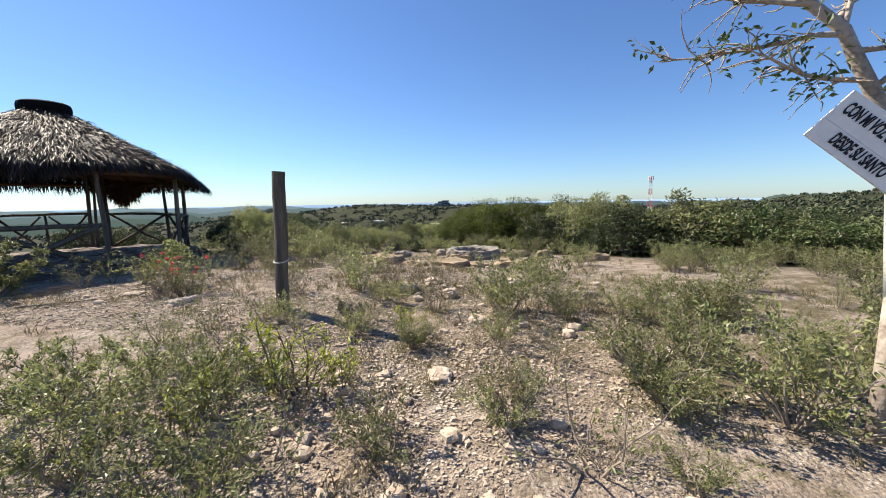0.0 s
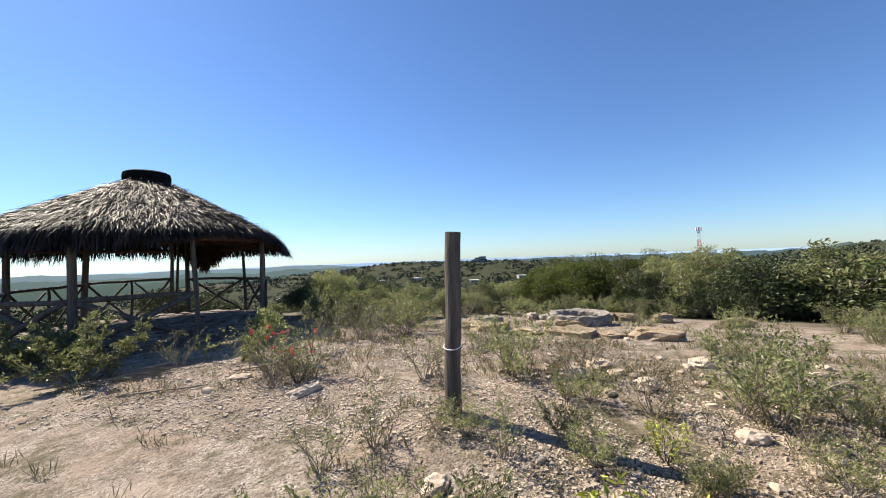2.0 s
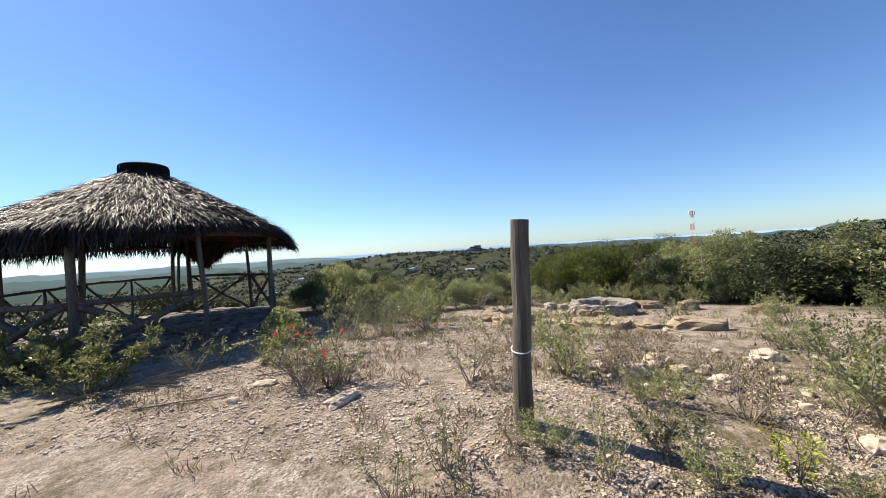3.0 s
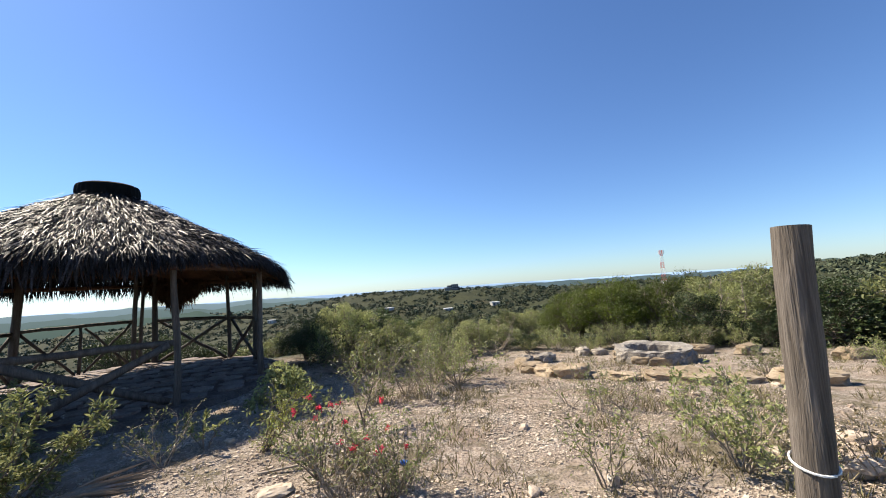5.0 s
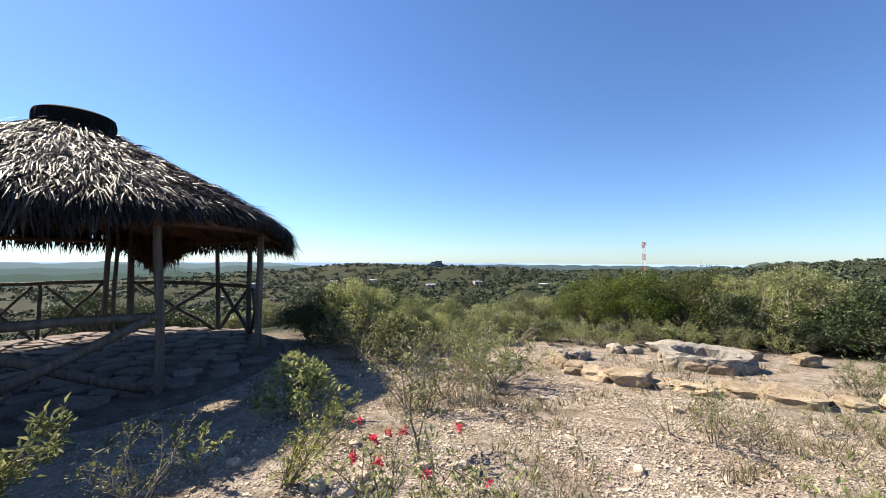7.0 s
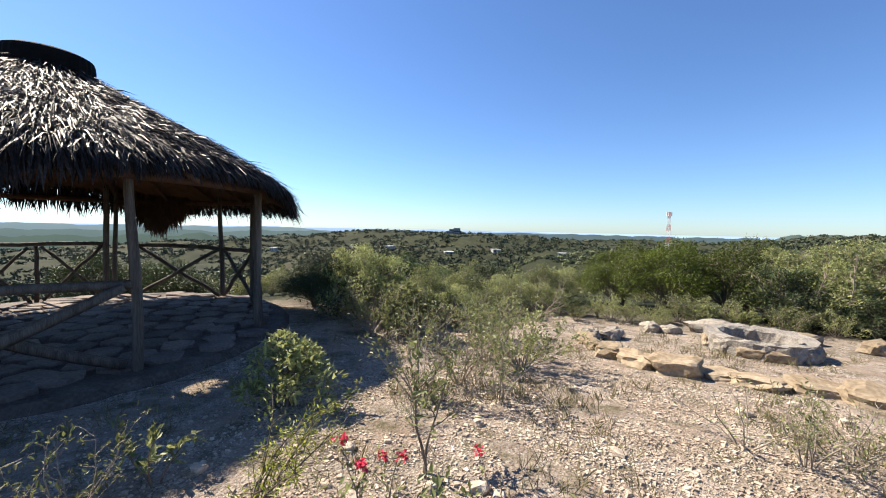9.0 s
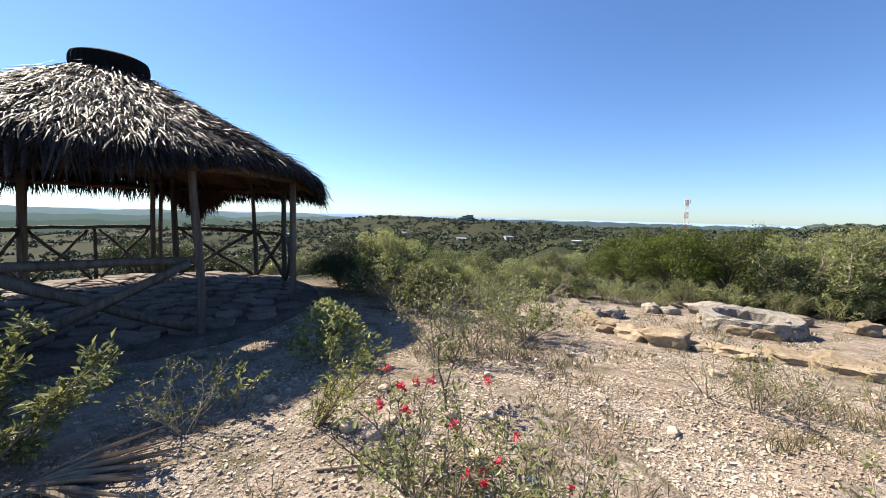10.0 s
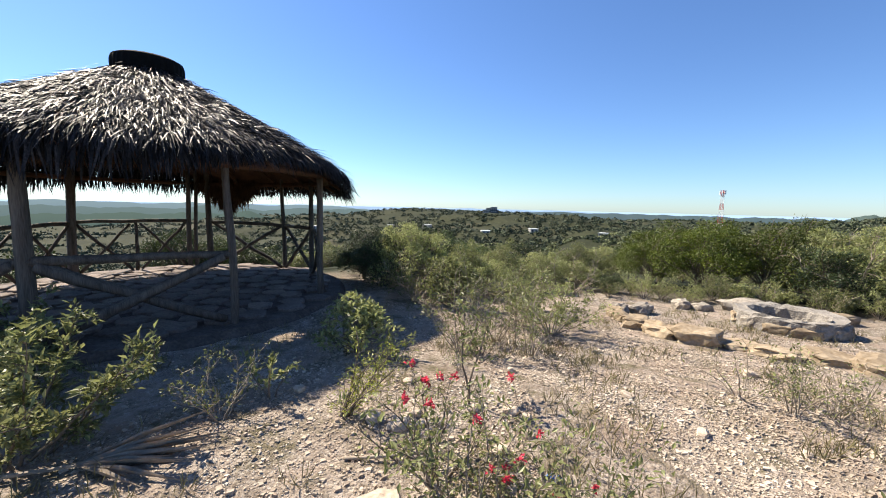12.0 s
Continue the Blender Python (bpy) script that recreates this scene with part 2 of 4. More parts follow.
    l.new(add.outputs[0], b.inputs["Height"])
    l.new(b.outputs[0], p.inputs["Normal"])
    return m


def painted_haze(name, colour, glow):
    """Plain pale backdrop of far hills: miles of haze painted as colour and glow."""
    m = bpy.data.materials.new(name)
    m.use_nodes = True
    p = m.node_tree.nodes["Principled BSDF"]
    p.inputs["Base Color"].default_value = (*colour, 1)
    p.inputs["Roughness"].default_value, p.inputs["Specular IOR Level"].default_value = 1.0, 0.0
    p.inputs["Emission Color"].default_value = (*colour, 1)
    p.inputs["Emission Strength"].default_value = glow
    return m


# ---- building helpers ----
def mesh_of(name, verts, faces, mat, smooth=False):
    me = bpy.data.meshes.new(name)
    me.from_pydata([tuple(v) for v in verts], [], [tuple(f) for f in faces])
    if mat:
        me.materials.append(mat)
    if smooth:
        me.polygons.foreach_set("use_smooth", [True] * len(me.polygons))
    me.update()
    return me


class Shape:
    """Collects vertices and faces of one mesh."""

    def __init__(self):
        self.v, self.f = [], []

    def tube(self, pts, radii, sides=6, cap=True, lump=0.0, rng=None):
        base = len(self.v)
        pts = [Vector(p) for p in pts]
        side = None
        for i, p in enumerate(pts):
            d = (pts[min(i + 1, len(pts) - 1)] - pts[max(i - 1, 0)]).normalized()
            ref = Vector((1, 0, 0)) if abs(d.x) < 0.8 else Vector((0, 1, 0))
            side = (ref - d * ref.dot(d)).normalized()
            up = d.cross(side)
            for k in range(sides):
                a = 2 * math.pi * k / sides
                r = radii[i] * (1 + (rng.uniform(-lump, lump) if rng else 0))
                self.v.append(p + side * (math.cos(a) * r) + up * (math.sin(a) * r))
        for i in range(len(pts) - 1):
            for k in range(sides):
                a, b = base + i * sides + k, base + i * sides + (k + 1) % sides
                self.f.append((a, b, b + sides, a + sides))
        if cap:
            self.f.append(tuple(base + k for k in range(sides))[::-1])
            self.f.append(tuple(base + (len(pts) - 1) * sides + k for k in range(sides)))

    def leaf(self, p, d, n, length, width):
        """A pointed leaf folded along its rib."""
        d = d.normalized()
        s = d.cross(n)
        if s.length < 1e-4:
            s = d.cross(Vector((0.3, 0.5, 0.8)))
        s.normalize()
        n = s.cross(d)
        b = len(self.v)
        m = p + d * (length * 0.45)
        self.v += [p, m + s * width * 0.5 + n * width * 0.18, p + d * length - n * length * 0.08, m - s * width * 0.5 + n * width * 0.18]
        self.f += [(b, b + 1, b + 2), (b, b + 2, b + 3)]

    def box(self, c, size, m=None):
        b = len(self.v)
        for dx in (-1, 1):
            for dy in (-1, 1):
                for dz in (-1, 1):
                    q = Vector((dx * size[0] / 2, dy * size[1] / 2, dz * size[2] / 2))
                    self.v.append(Vector(c) + (m @ q if m else q))
        self.f += [tuple(b + i for i in q) for q in ((0, 1, 3, 2), (4, 6, 7, 5), (0, 4, 5, 1), (2, 3, 7, 6), (0, 2, 6, 4), (1, 5, 7, 3))]

    def mesh(self, name, mat, smooth=False):
        return mesh_of(name, self.v, self.f, mat, smooth)


def part(name, shape, mat, parent=None, label="", smooth=False):
    ob = new(name, shape if isinstance(shape, bpy.types.Mesh) else shape.mesh(name, mat, smooth))
    if parent:
        ob.parent = parent
    if label:
        ob["label"] = label
    return ob


def thing(name, x, y, z, label, category, group="", rz=0.0):
    ob = tagged(new(name), label, category, group)
    ob.matrix_basis = pose(x, y, z, 0, 0, rz)
    ob.empty_display_size = 0.2
    return ob


def fbm(x, y, sc, seed=0.0):
    return noise.fractal(Vector((x * sc + seed, y * sc - seed, seed)), 0.9, 2.0, 5)


# ---- the lie of the land ----
RADII = (13, 20, 35, 60, 100, 160, 240, 330, 430, 600, 900, 1400, 2500, 4900)
LAND = {
    150: (-0.6, -2.2, -6.0, -12.5, -22, -32, -38, -40, -38, -36, -36, -38, -46, -60),
    115: (-0.35, -1.3, -4.0, -9.5, -19, -26, -29, -26, -19, -18, -26, -34, -46, -60),
    96: (-0.25, -1.1, -3.6, -8.5, -17, -22, -21, -15, -7.0, -12, -24, -34, -46, -60),
    80: (-0.2, -1.0, -3.4, -7.5, -14, -18, -17, -13, -11, -16, -24, -26, -46, -60),
    66: (-0.2, -1.0, -3.2, -6.5, -10, -13, -13, -11, -10, -13, -22, -26, -46, -60),
    40: (-0.1, -0.6, -2.0, -4.0, -6, -7, -5, -2, 1.5, 5, -2, -26, -46, -60),
    -20: (0, -0.1, -0.5, -1.5, -4, -7, -8, -8, -8, -10, -20, -34, -46, -60),
    -90: (0, 0, -0.2, -0.8, -3, -7, -10, -14, -18, -22, -30, -38, -46, -60),
    -160: (-0.2, -0.8, -2.5, -6, -12, -20, -28, -32, -34, -36, -38, -40, -46, -60),
}
LAND_AZ = sorted(LAND)


def land(x, y):
    """Ground height: a bare hilltop that falls away into scrubby valleys and rises again to ridges."""
    dx, dy = x + 3.0, y - 4.0
    r = math.hypot(dx, dy)
    h = 0.035 * fbm(x, y, 0.7, 3.1) * min(1.0, r / 3) + 0.012 * fbm(x, y, 3.0, 1.7)
    h += 0.05 * math.exp(-((x + 1.0) ** 2 + (y - 5.5) ** 2) / 6.0)
    h -= 0.075 * max(0.0, min(6.0, y - 7.2)) * max(0.0, min(1.0, (x + 7.0) / 2.0))
    h += 0.09 * math.exp(-((x + 2.05) ** 2 + (y - 4.75) ** 2) / 0.7)
    h += 0.16 - 0.11 * max(0.0, min(1.0, (-5.5 - x) / 2.5))
    if r > 8:
        az = math.degrees(math.atan2(dy, dx))
        k = 0
        while k < len(LAND_AZ) and LAND_AZ[k] <= az:
            k += 1
        a0, a1 = LAND_AZ[k - 1], LAND_AZ[k % len(LAND_AZ)]
        f = ((az - a0) % 360) / ((a1 - a0) % 360)
        f = f * f * (3 - 2 * f)
        if r <= RADII[0]:
            j, g = 0, 0.0
            base = (LAND[a0][0] * (1 - f) + LAND[a1][0] * f) * ((r - 8) / (RADII[0] - 8)) ** 2
        else:
            j = 0
            while j < len(RADII) - 2 and RADII[j + 1] < r:
                j += 1
            g = min(1.0, math.log(r / RADII[j]) / math.log(RADII[j + 1] / RADII[j]))
            lo = LAND[a0][j] * (1 - g) + LAND[a0][j + 1] * g
            hi = LAND[a1][j] * (1 - g) + LAND[a1][j + 1] * g
            base = lo * (1 - f) + hi * f
        h += base
        if r > 25:
            h += min(r - 25, 170) * 0.04 * fbm(x, y, 0.0095, 5.0) + min(r - 25, 300) * 0.008 * fbm(x, y, 0.045, 9.0)
    d = math.hypot(x + 52, y - 462)
    if d < 120:
        f = (1 - d / 120) ** 2 * (1 + 2 * d / 120)
        h = h * (1 - f) - 5.6 * f
    d = math.hypot((x + 165) * 0.6, y - 535)
    if d < 110:
        f = (1 - d / 110) ** 2 * (1 + 2 * d / 110)
        h = h * (1 - f) - 3.5 * f
    return h


def ground_sheet():
    verts, faces = [], []
    n_az = 420
    radii = [0.0]
    r = 0.15
    while r < 4900:
        radii.append(r)
        r += max(0.14, r * 0.032) if r < 60 else r * 0.045
    radii.append(4900.0)
    verts.append((-3.0, 4.0, land(-3.0, 4.0)))
    for r in radii[1:]:
        for k in range(n_az):
            a = 2 * math.pi * k / n_az
            x, y = -3.0 + r * math.cos(a), 4.0 + r * math.sin(a)
            verts.append((x, y, land(x, y)))
    for k in range(n_az):
        faces.append((0, 1 + k, 1 + (k + 1) % n_az))
    for j in range(len(radii) - 2):
        for k in range(n_az):
            a, b = 1 + j * n_az + k, 1 + j * n_az + (k + 1) % n_az
            faces.append((a, a + n_az, b + n_az, b))
    ob = new("ground", mesh_of("ground", verts, faces, ground_material(), True))
    tagged(ob, "pale stony hilltop ground falling into scrubby valleys", "ground", kind="structure")


ground_sheet()


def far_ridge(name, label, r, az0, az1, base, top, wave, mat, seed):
    """A distant ridge with real depth; mat's tint and glow imitate its haze."""
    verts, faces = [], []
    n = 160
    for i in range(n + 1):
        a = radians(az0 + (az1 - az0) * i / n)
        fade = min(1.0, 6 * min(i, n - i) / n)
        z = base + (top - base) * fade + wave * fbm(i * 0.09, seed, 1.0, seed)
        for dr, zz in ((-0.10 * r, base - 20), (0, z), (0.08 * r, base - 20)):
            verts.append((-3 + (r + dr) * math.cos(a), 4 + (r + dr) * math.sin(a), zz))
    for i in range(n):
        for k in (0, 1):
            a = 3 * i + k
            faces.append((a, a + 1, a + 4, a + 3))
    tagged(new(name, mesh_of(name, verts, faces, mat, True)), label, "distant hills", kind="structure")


far_ridge("backdrop_ridge_near", "dark wooded ridge beyond the valley with thin painted haze", 720, 104, 176, -48, -19, 9, painted_haze("haze_near", (0.045, 0.068, 0.062), 0.04), 14.0)
far_ridge("backdrop_ridge_middle", "blue-green ridge with light haze painted in", 1000, 92, 172, -46, -14, 8, painted_haze("haze_middle", (0.06, 0.088, 0.092), 0.06), 17.0)
far_ridge("backdrop_hills_left", "far hills painted blue-grey as if fading in haze", 1500, 108, 170, -40, -8, 7, painted_haze("haze_green", (0.09, 0.13, 0.15), 0.08), 2.0)
far_ridge("backdrop_hills_far", "coast hills on the horizon with pale painted haze", 3000, 70, 160, -60, -16, 9, painted_haze("haze_blue", (0.15, 0.22, 0.32), 0.16), 5.0)
far_ridge("backdrop_ridge_right", "wooded ridge across the valley, painted blue-grey for haze", 1150, 50, 99, -44, -9, 5, painted_haze("haze_right", (0.05, 0.075, 0.085), 0.05), 27.0)
far_ridge("backdrop_hills_right", "dark wooded ridge far off with faint painted haze", 1100, 30, 60, -30, 3, 6, painted_haze("haze_dark", (0.06, 0.085, 0.08), 0.04), 8.0)
far_ridge("backdrop_plain", "plain at the horizon with pale painted haze", 4300, 20, 200, -70, -22, 2, painted_haze("haze_pale", (0.2, 0.29, 0.42), 0.24), 11.0)


# ---- thatched shelter ----
GX, GY, GZ = -10.47, 9.26, 0.05
POST_R, FLOOR = 2.75, 0.14
rng = random.Random(11)


def eave_z(az):
    """Height of the thatch's lower edge: lifted over the way in."""
    d = (az + 13 + 180) % 360 - 180
    return 1.80 + 0.38 * math.exp(-(d / 27.0) ** 2) + 0.04 * math.sin(radians(az) * 5.0 + 1)


def eave_r(az):
    return 3.17 + 0.06 * math.sin(radians(az) * 9.0) - 0.16 * math.exp(-(((az + 85 + 180) % 360 - 180) / 35.0) ** 2) - 0.26 * math.exp(-(((az + 18 + 180) % 360 - 180) / 22.0) ** 2)


def fringe(az):
    """How far the thatch hangs straight down at the edge."""
    d = abs((az - 40 + 180) % 360 - 180)
    f = max(0.0, min(1.0, (d - 50) / 45))
    return 0.12 + 0.30 * f * f * (3 - 2 * f)


def roof_z(az, r):
    """The roof's surface at radius r."""
    f = (r - 0.42) / (eave_r(az) - 0.42)
    top, low = 3.66, eave_z(az) + fringe(az)
    return top + (low - top) * (f ** 0.94) + 0.05 * math.sin(math.pi * f)


shelter = thing("thatched_shelter", GX, GY, GZ, "round open shelter of grey palm thatch on rough wooden posts", "shelter")

post_spec = [(-64, 0.074, 1.98), (-25, 0.048, 2.16), (14, 0.054, 1.95), (58, 0.052, 2.0), (80, 0.045, 2.1), (119, 0.065, 2.2), (124.5, 0.042, 2.1), (127.5, 0.052, 2.1), (170, 0.08, 2.0), (209, 0.07, 2.0), (256, 0.09, 2.0)]


def rim(az, r, z):
    return Vector((r * math.cos(radians(az)), r * math.sin(radians(az)), z))


for az, rad, top in post_spec:
    s = Shape()
    lean = rng.uniform(-0.04, 0.04)
    bend = 0.03 if az == -25 else rng.uniform(-0.02, 0.02)
    pts, rr = [], []
    foot = -0.25
    for i in range(10):
        f = i / 9
        z = foot + (top + 0.25 - foot) * f
        w = bend * math.sin(math.pi * f * 1.6)
        pts.append(rim(az, POST_R - 0.03 * f, z) + Vector((w, w * 0.6 + lean * (f - 0.5), 0)))
        rr.append(rad * (1.08 - 0.2 * f) * (1 + rng.uniform(-0.05, 0.05)))
    s.tube(pts, rr, 9, lump=0.05, rng=rng)
    part("post", s, M_WOOD, shelter, smooth=True)


def pole(a, b, r0, r1, name, mat=M_RAIL, wob=0.015, parent=None, sides=7):
    s = Shape()
    a, b = Vector(a), Vector(b)
    pts = [a.lerp(b, i / 5) + Vector((rng.uniform(-wob, wob), rng.uniform(-wob, wob), rng.uniform(-wob, wob))) for i in range(6)]
    s.tube(pts, [r0 + (r1 - r0) * i / 5 for i in range(6)], sides, lump=0.06, rng=rng)
    return part(name, s, mat, parent or shelter, smooth=True)


# rails and crossed braces between the posts; the way in stays open
for a0, a1, z0, z1, front in ((-64, -25, 1.0, 1.0, True), (-104, -64, 0.98, 1.0, True), (-151, -104, 1.08, 1.05, False), (170, 209, 1.16, 1.1, False), (127.5, 170, 1.2, 1.18, False), (80, 119, 1.12, 1.18, False), (58, 80, 1.1, 1.12, False), (14, 58, 1.08, 1.1, False)):
    lo, rw = (FLOOR - 0.02, 0.042) if not front else (0.16, 0.055)
    mat = M_WOOD if front else M_RAIL
    pole(rim(a0, POST_R, z0), rim(a1, POST_R, z1), rw, rw * 0.85, "rail", mat)
    if a0 == 127.5 or a0 == 170:
        pm = rim(a0, POST_R, 0).lerp(rim(a1, POST_R, 0), 0.5)
        zm = (z0 + z1) / 2
        pole(pm + Vector((0, 0, lo)), pm + Vector((0, 0, zm)), 0.035, 0.03, "stake")
        for pa, za in ((rim(a0, POST_R, 0), z0), (rim(a1, POST_R, 0), z1)):
            q = pa.lerp(pm, 0.92)
            w = pa.lerp(pm, 0.06)
            pole(w + Vector((0, 0, za - 0.03)), q + Vector((0, 0, lo + 0.02)), 0.032, 0.028, "brace")
            pole(w + Vector((0, 0, lo + 0.02)), q + Vector((0, 0, za - 0.05)), 0.03, 0.026, "brace")
    else:
        pa, pb = rim(a0, POST_R, 0), rim(a1, POST_R, 0)
        for (za, zb), off in (((z0 - 0.03, lo), 0.0), ((lo, z1 - 0.03), 0.045)):
            out = Vector((pa.x + pb.x, pa.y + pb.y, 0)).normalized() * off
            pole(pa.lerp(pb, 0.04) + Vector((0, 0, za)) + out, pa.lerp(pb, 0.96) + Vector((0, 0, zb)) + out, rw * (1.35 if front else 0.9), rw * 0.9, "brace", mat)

# ring beam, rafters and underside
s = Shape()
ring_pts = [rim(a, POST_R, 2.12 if -40 < a < 20 else 2.06) for a in range(-180, 181, 12)]
s.tube(ring_pts, [0.05] * len(ring_pts), 6)
part("ring_beam", s, M_UNDER, shelter, "dark pole ring under the thatch", True)
for k in range(18):
    az = k * 20 + 5
    pole(rim(az, 0.25, 3.58), rim(az, 3.0, roof_z(az, 3.0) - 0.12), 0.035, 0.03, "rafter", M_UNDER, 0.01)
s = Shape()
n_az, n_r = 96, 10
for j in range(n_r):
    for k in range(n_az):
        az = 360 * k / n_az
        r = 0.3 + (eave_r(az) - 0.12 - 0.3) * j / (n_r - 1)
        s.v.append(rim(az, r, roof_z(az, max(r, 0.42)) - 0.05 - 0.02 * rng.random()))
for j in range(n_r - 1):
    for k in range(n_az):
        a, b = j * n_az + k, j * n_az + (k + 1) % n_az
        s.f.append((a, a + n_az, b + n_az, b))
part("roof_lining", s, M_UNDER, shelter, "brown underside of the thatch")

# the thatch: overlapping courses of dry palm blades
s = Shape()
courses = 48
for c in range(courses):
    f = c / (courses - 1)
    count = int(150 + 1050 * f)
    for k in range(count):
        az = 360 * (k + rng.random()) / count
        er = eave_r(az)
        r = 0.36 + (er - 0.40) * f + rng.uniform(-0.06, 0.06)
        p = rim(az, r, roof_z(az, max(r, 0.42)) + rng.uniform(-0.01, 0.05))
        length = rng.uniform(0.22, 0.5)
        out = rim(az + rng.gauss(0, 16), 1, 0)
        slope = (roof_z(az, 1.2) - roof_z(az, 2.8)) / 1.6
        d = (out - Vector((0, 0, slope + rng.gauss(-0.10, 0.13)))).normalized()
        if f > 0.93:
            d = (d + Vector((0, 0, -rng.uniform(0.1, 1.2)))).normalized()
            length *= 0.7
        nrm = (Vector((0, 0, 1)) + out * 0.55 + Vector((rng.gauss(0, 0.55), rng.gauss(0, 0.55), 0))).normalized()
        w = rng.uniform(0.007, 0.016)
        side = d.cross(nrm).normalized()
        b = len(s.v)
        m1 = p + d * length * 0.5 + nrm * 0.012
        tip = p + d * length - Vector((0, 0, rng.uniform(0.0, 0.09)))
        s.v += [p - side * w * 0.4, p + side * w * 0.4, m1 + side * w * 0.5, m1 - side * w * 0.5, tip]
        s.f += [(b, b + 1, b + 2, b + 3), (b + 3, b + 2, b + 4)]
# the hanging fringe
for k in range(5200):
    az = rng.uniform(0, 360)
    er = eave_r(az) + rng.uniform(-0.3, 0.04)
    p = rim(az, er, roof_z(az, er) - rng.uniform(-0.02, 0.3) * fringe(az))
    d = (rim(az, rng.uniform(-0.1, 0.45), -1) + Vector((rng.gauss(0, 0.18), rng.gauss(0, 0.18), 0))).normalized()
    length = rng.uniform(0.6, 1.1) * (fringe(az) + 0.03)
    side = d.cross(rim(az + rng.gauss(0, 40), 1, 0)).normalized()
    w = rng.uniform(0.014, 0.032)
    b = len(s.v)
    s.v += [p - side * w * 0.5, p + side * w * 0.5, p + d * length * 0.6 + side * w * 0.4, p + d * length * 0.6 - side * w * 0.4, p + d * length]
    s.f += [(b, b + 1, b + 2, b + 3), (b + 3, b + 2, b + 4)]
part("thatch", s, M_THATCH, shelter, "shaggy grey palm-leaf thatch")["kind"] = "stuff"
# torn bunch of leaves that hangs inside over the back
s = Shape()
for k in range(2600):
    away = max(-1.0, min(1.0, rng.gauss(0, 0.5)))
    p = rim(110 + 13 * away, 2.9 + rng.uniform(-0.2, 0.2), 2.35 - rng.random() * 0.75 * (1 - 0.75 * abs(away)))
    d = Vector((rng.gauss(0, 0.28), rng.gauss(0, 0.28), -1)).normalized()
    s.leaf(p, d, Vector((rng.gauss(0, 1), rng.gauss(0, 1), 0.1)), rng.uniform(0.22, 0.45), 0.024)
part("hanging_leaves", s, M_UNDER, shelter, "brown torn palm leaves hanging under the eave")

# truck tyre that weighs down the top
tyre = thing("truck_tyre", GX, GY, 3.66, "black truck tyre lying flat on the thatch", "tyre")
prof = [(0.30, 0.03), (0.33, 0.0), (0.42, 0.0), (0.475, 0.03), (0.49, 0.08), (0.495, 0.15), (0.49, 0.22), (0.475, 0.27), (0.42, 0.30), (0.33, 0.30), (0.30, 0.27), (0.33, 0.15)]
s = Shape()
N = 64
for k in range(N):
    for i, (r, z) in enumerate(prof):
        q = r - (0.012 if 3 < i < 7 and k % 2 else 0)
        s.v.append(rim(360 * k / N, q, z))
for k in range(N):
    for i in range(len(prof)):
        a, b = k * len(prof) + i, k * len(prof) + (i + 1) % len(prof)
        c, d = ((k + 1) % N) * len(prof) + (i + 1) % len(prof), ((k + 1) % N) * len(prof) + i
        s.f.append((a, b, c, d))
part("tyre_body", s, M_RUBBER, tyre)

# stone platform
platform = thing("stone_platform", GX, GY, GZ, "low round platform of rubble with flagstone paving", "platform")
s = Shape()
N = 72
for z, r in ((-0.6, 3.25), (0.02, 3.08), (FLOOR - 0.035, 3.0)):
    for k in range(N):
        q = r + 0.06 * fbm(k * 0.4, z * 3, 1.0, 4)
        s.v.append(rim(360 * k / N, q, z))
for j in (0, 1):
    for k in range(N):
        a, b = j * N + k, j * N + (k + 1) % N
        s.f.append((a, b, b + N, a + N))
s.f.append(tuple(2 * N + k for k in range(N)))
part("rubble_base", s, M_BASE, platform, "rough rubble wall and bedding")
flag_rng = random.Random(5)
cells, cell = [], 0.42
for i in range(-8, 9):
    for j in range(-8, 9):
        cx, cy = (i + 0.5 * (j % 2)) * cell + flag_rng.uniform(-0.07, 0.07), j * cell * 0.9 + flag_rng.uniform(-0.07, 0.07)
        if math.hypot(cx, cy) < 2.82:
            cells.append((cx, cy))
for cx, cy in cells:
    s = Shape()
    k = flag_rng.randint(5, 7)
    ph = flag_rng.uniform(0, 6)
    h = FLOOR + flag_rng.uniform(-0.008, 0.008)
    outline = [(ph + 2 * math.pi * (i + flag_rng.uniform(-0.2, 0.2)) / k, flag_rng.uniform(0.185, 0.235)) for i in range(k)]
    for z, sc in ((FLOOR - 0.04, 1.0), (h - 0.008, 1.0), (h, 0.94)):
        for a, r in outline:
            s.v.append(Vector((cx + r * sc * math.cos(a), cy + r * sc * math.sin(a), z)))
    for lev in (0, 1):
        for i in range(k):
            a, b = lev * k + i, lev * k + (i + 1) % k
            s.f.append((a, b, b + k, a + k))
    s.f.append(tuple(2 * k + i for i in range(k)))
    part("flagstone", s, M_FLAG, platform)

# ---- fence post ----
post = thing("fence_post", -1.995, 4.66, land(-1.995, 4.66), "weathered grey round wooden post standing in gravel", "post")
s = Shape()
pr = random.Random(3)
pts = [Vector((0.004 * math.sin(i * 0.9) - 0.065 * (1 - i / 14), 0.004 * math.cos(i * 0.7), -0.2 + i * (1.785 - land(-1.995, 4.66) + 0.2) / 14)) for i in range(15)]
s.tube(pts, [0.067 * (1.06 - 0.08 * i / 14) * (1 + pr.uniform(-0.025, 0.025)) for i in range(15)], 18, lump=0.025, rng=pr)
part("shaft", s, M_POST, post)
s = Shape()
strap_pts = [Vector((0.074 * math.cos(a) - 0.042, 0.074 * math.sin(a), 0.56 + 0.02 * math.sin(a))) for a in [2 * math.pi * i / 20 for i in range(21)]]
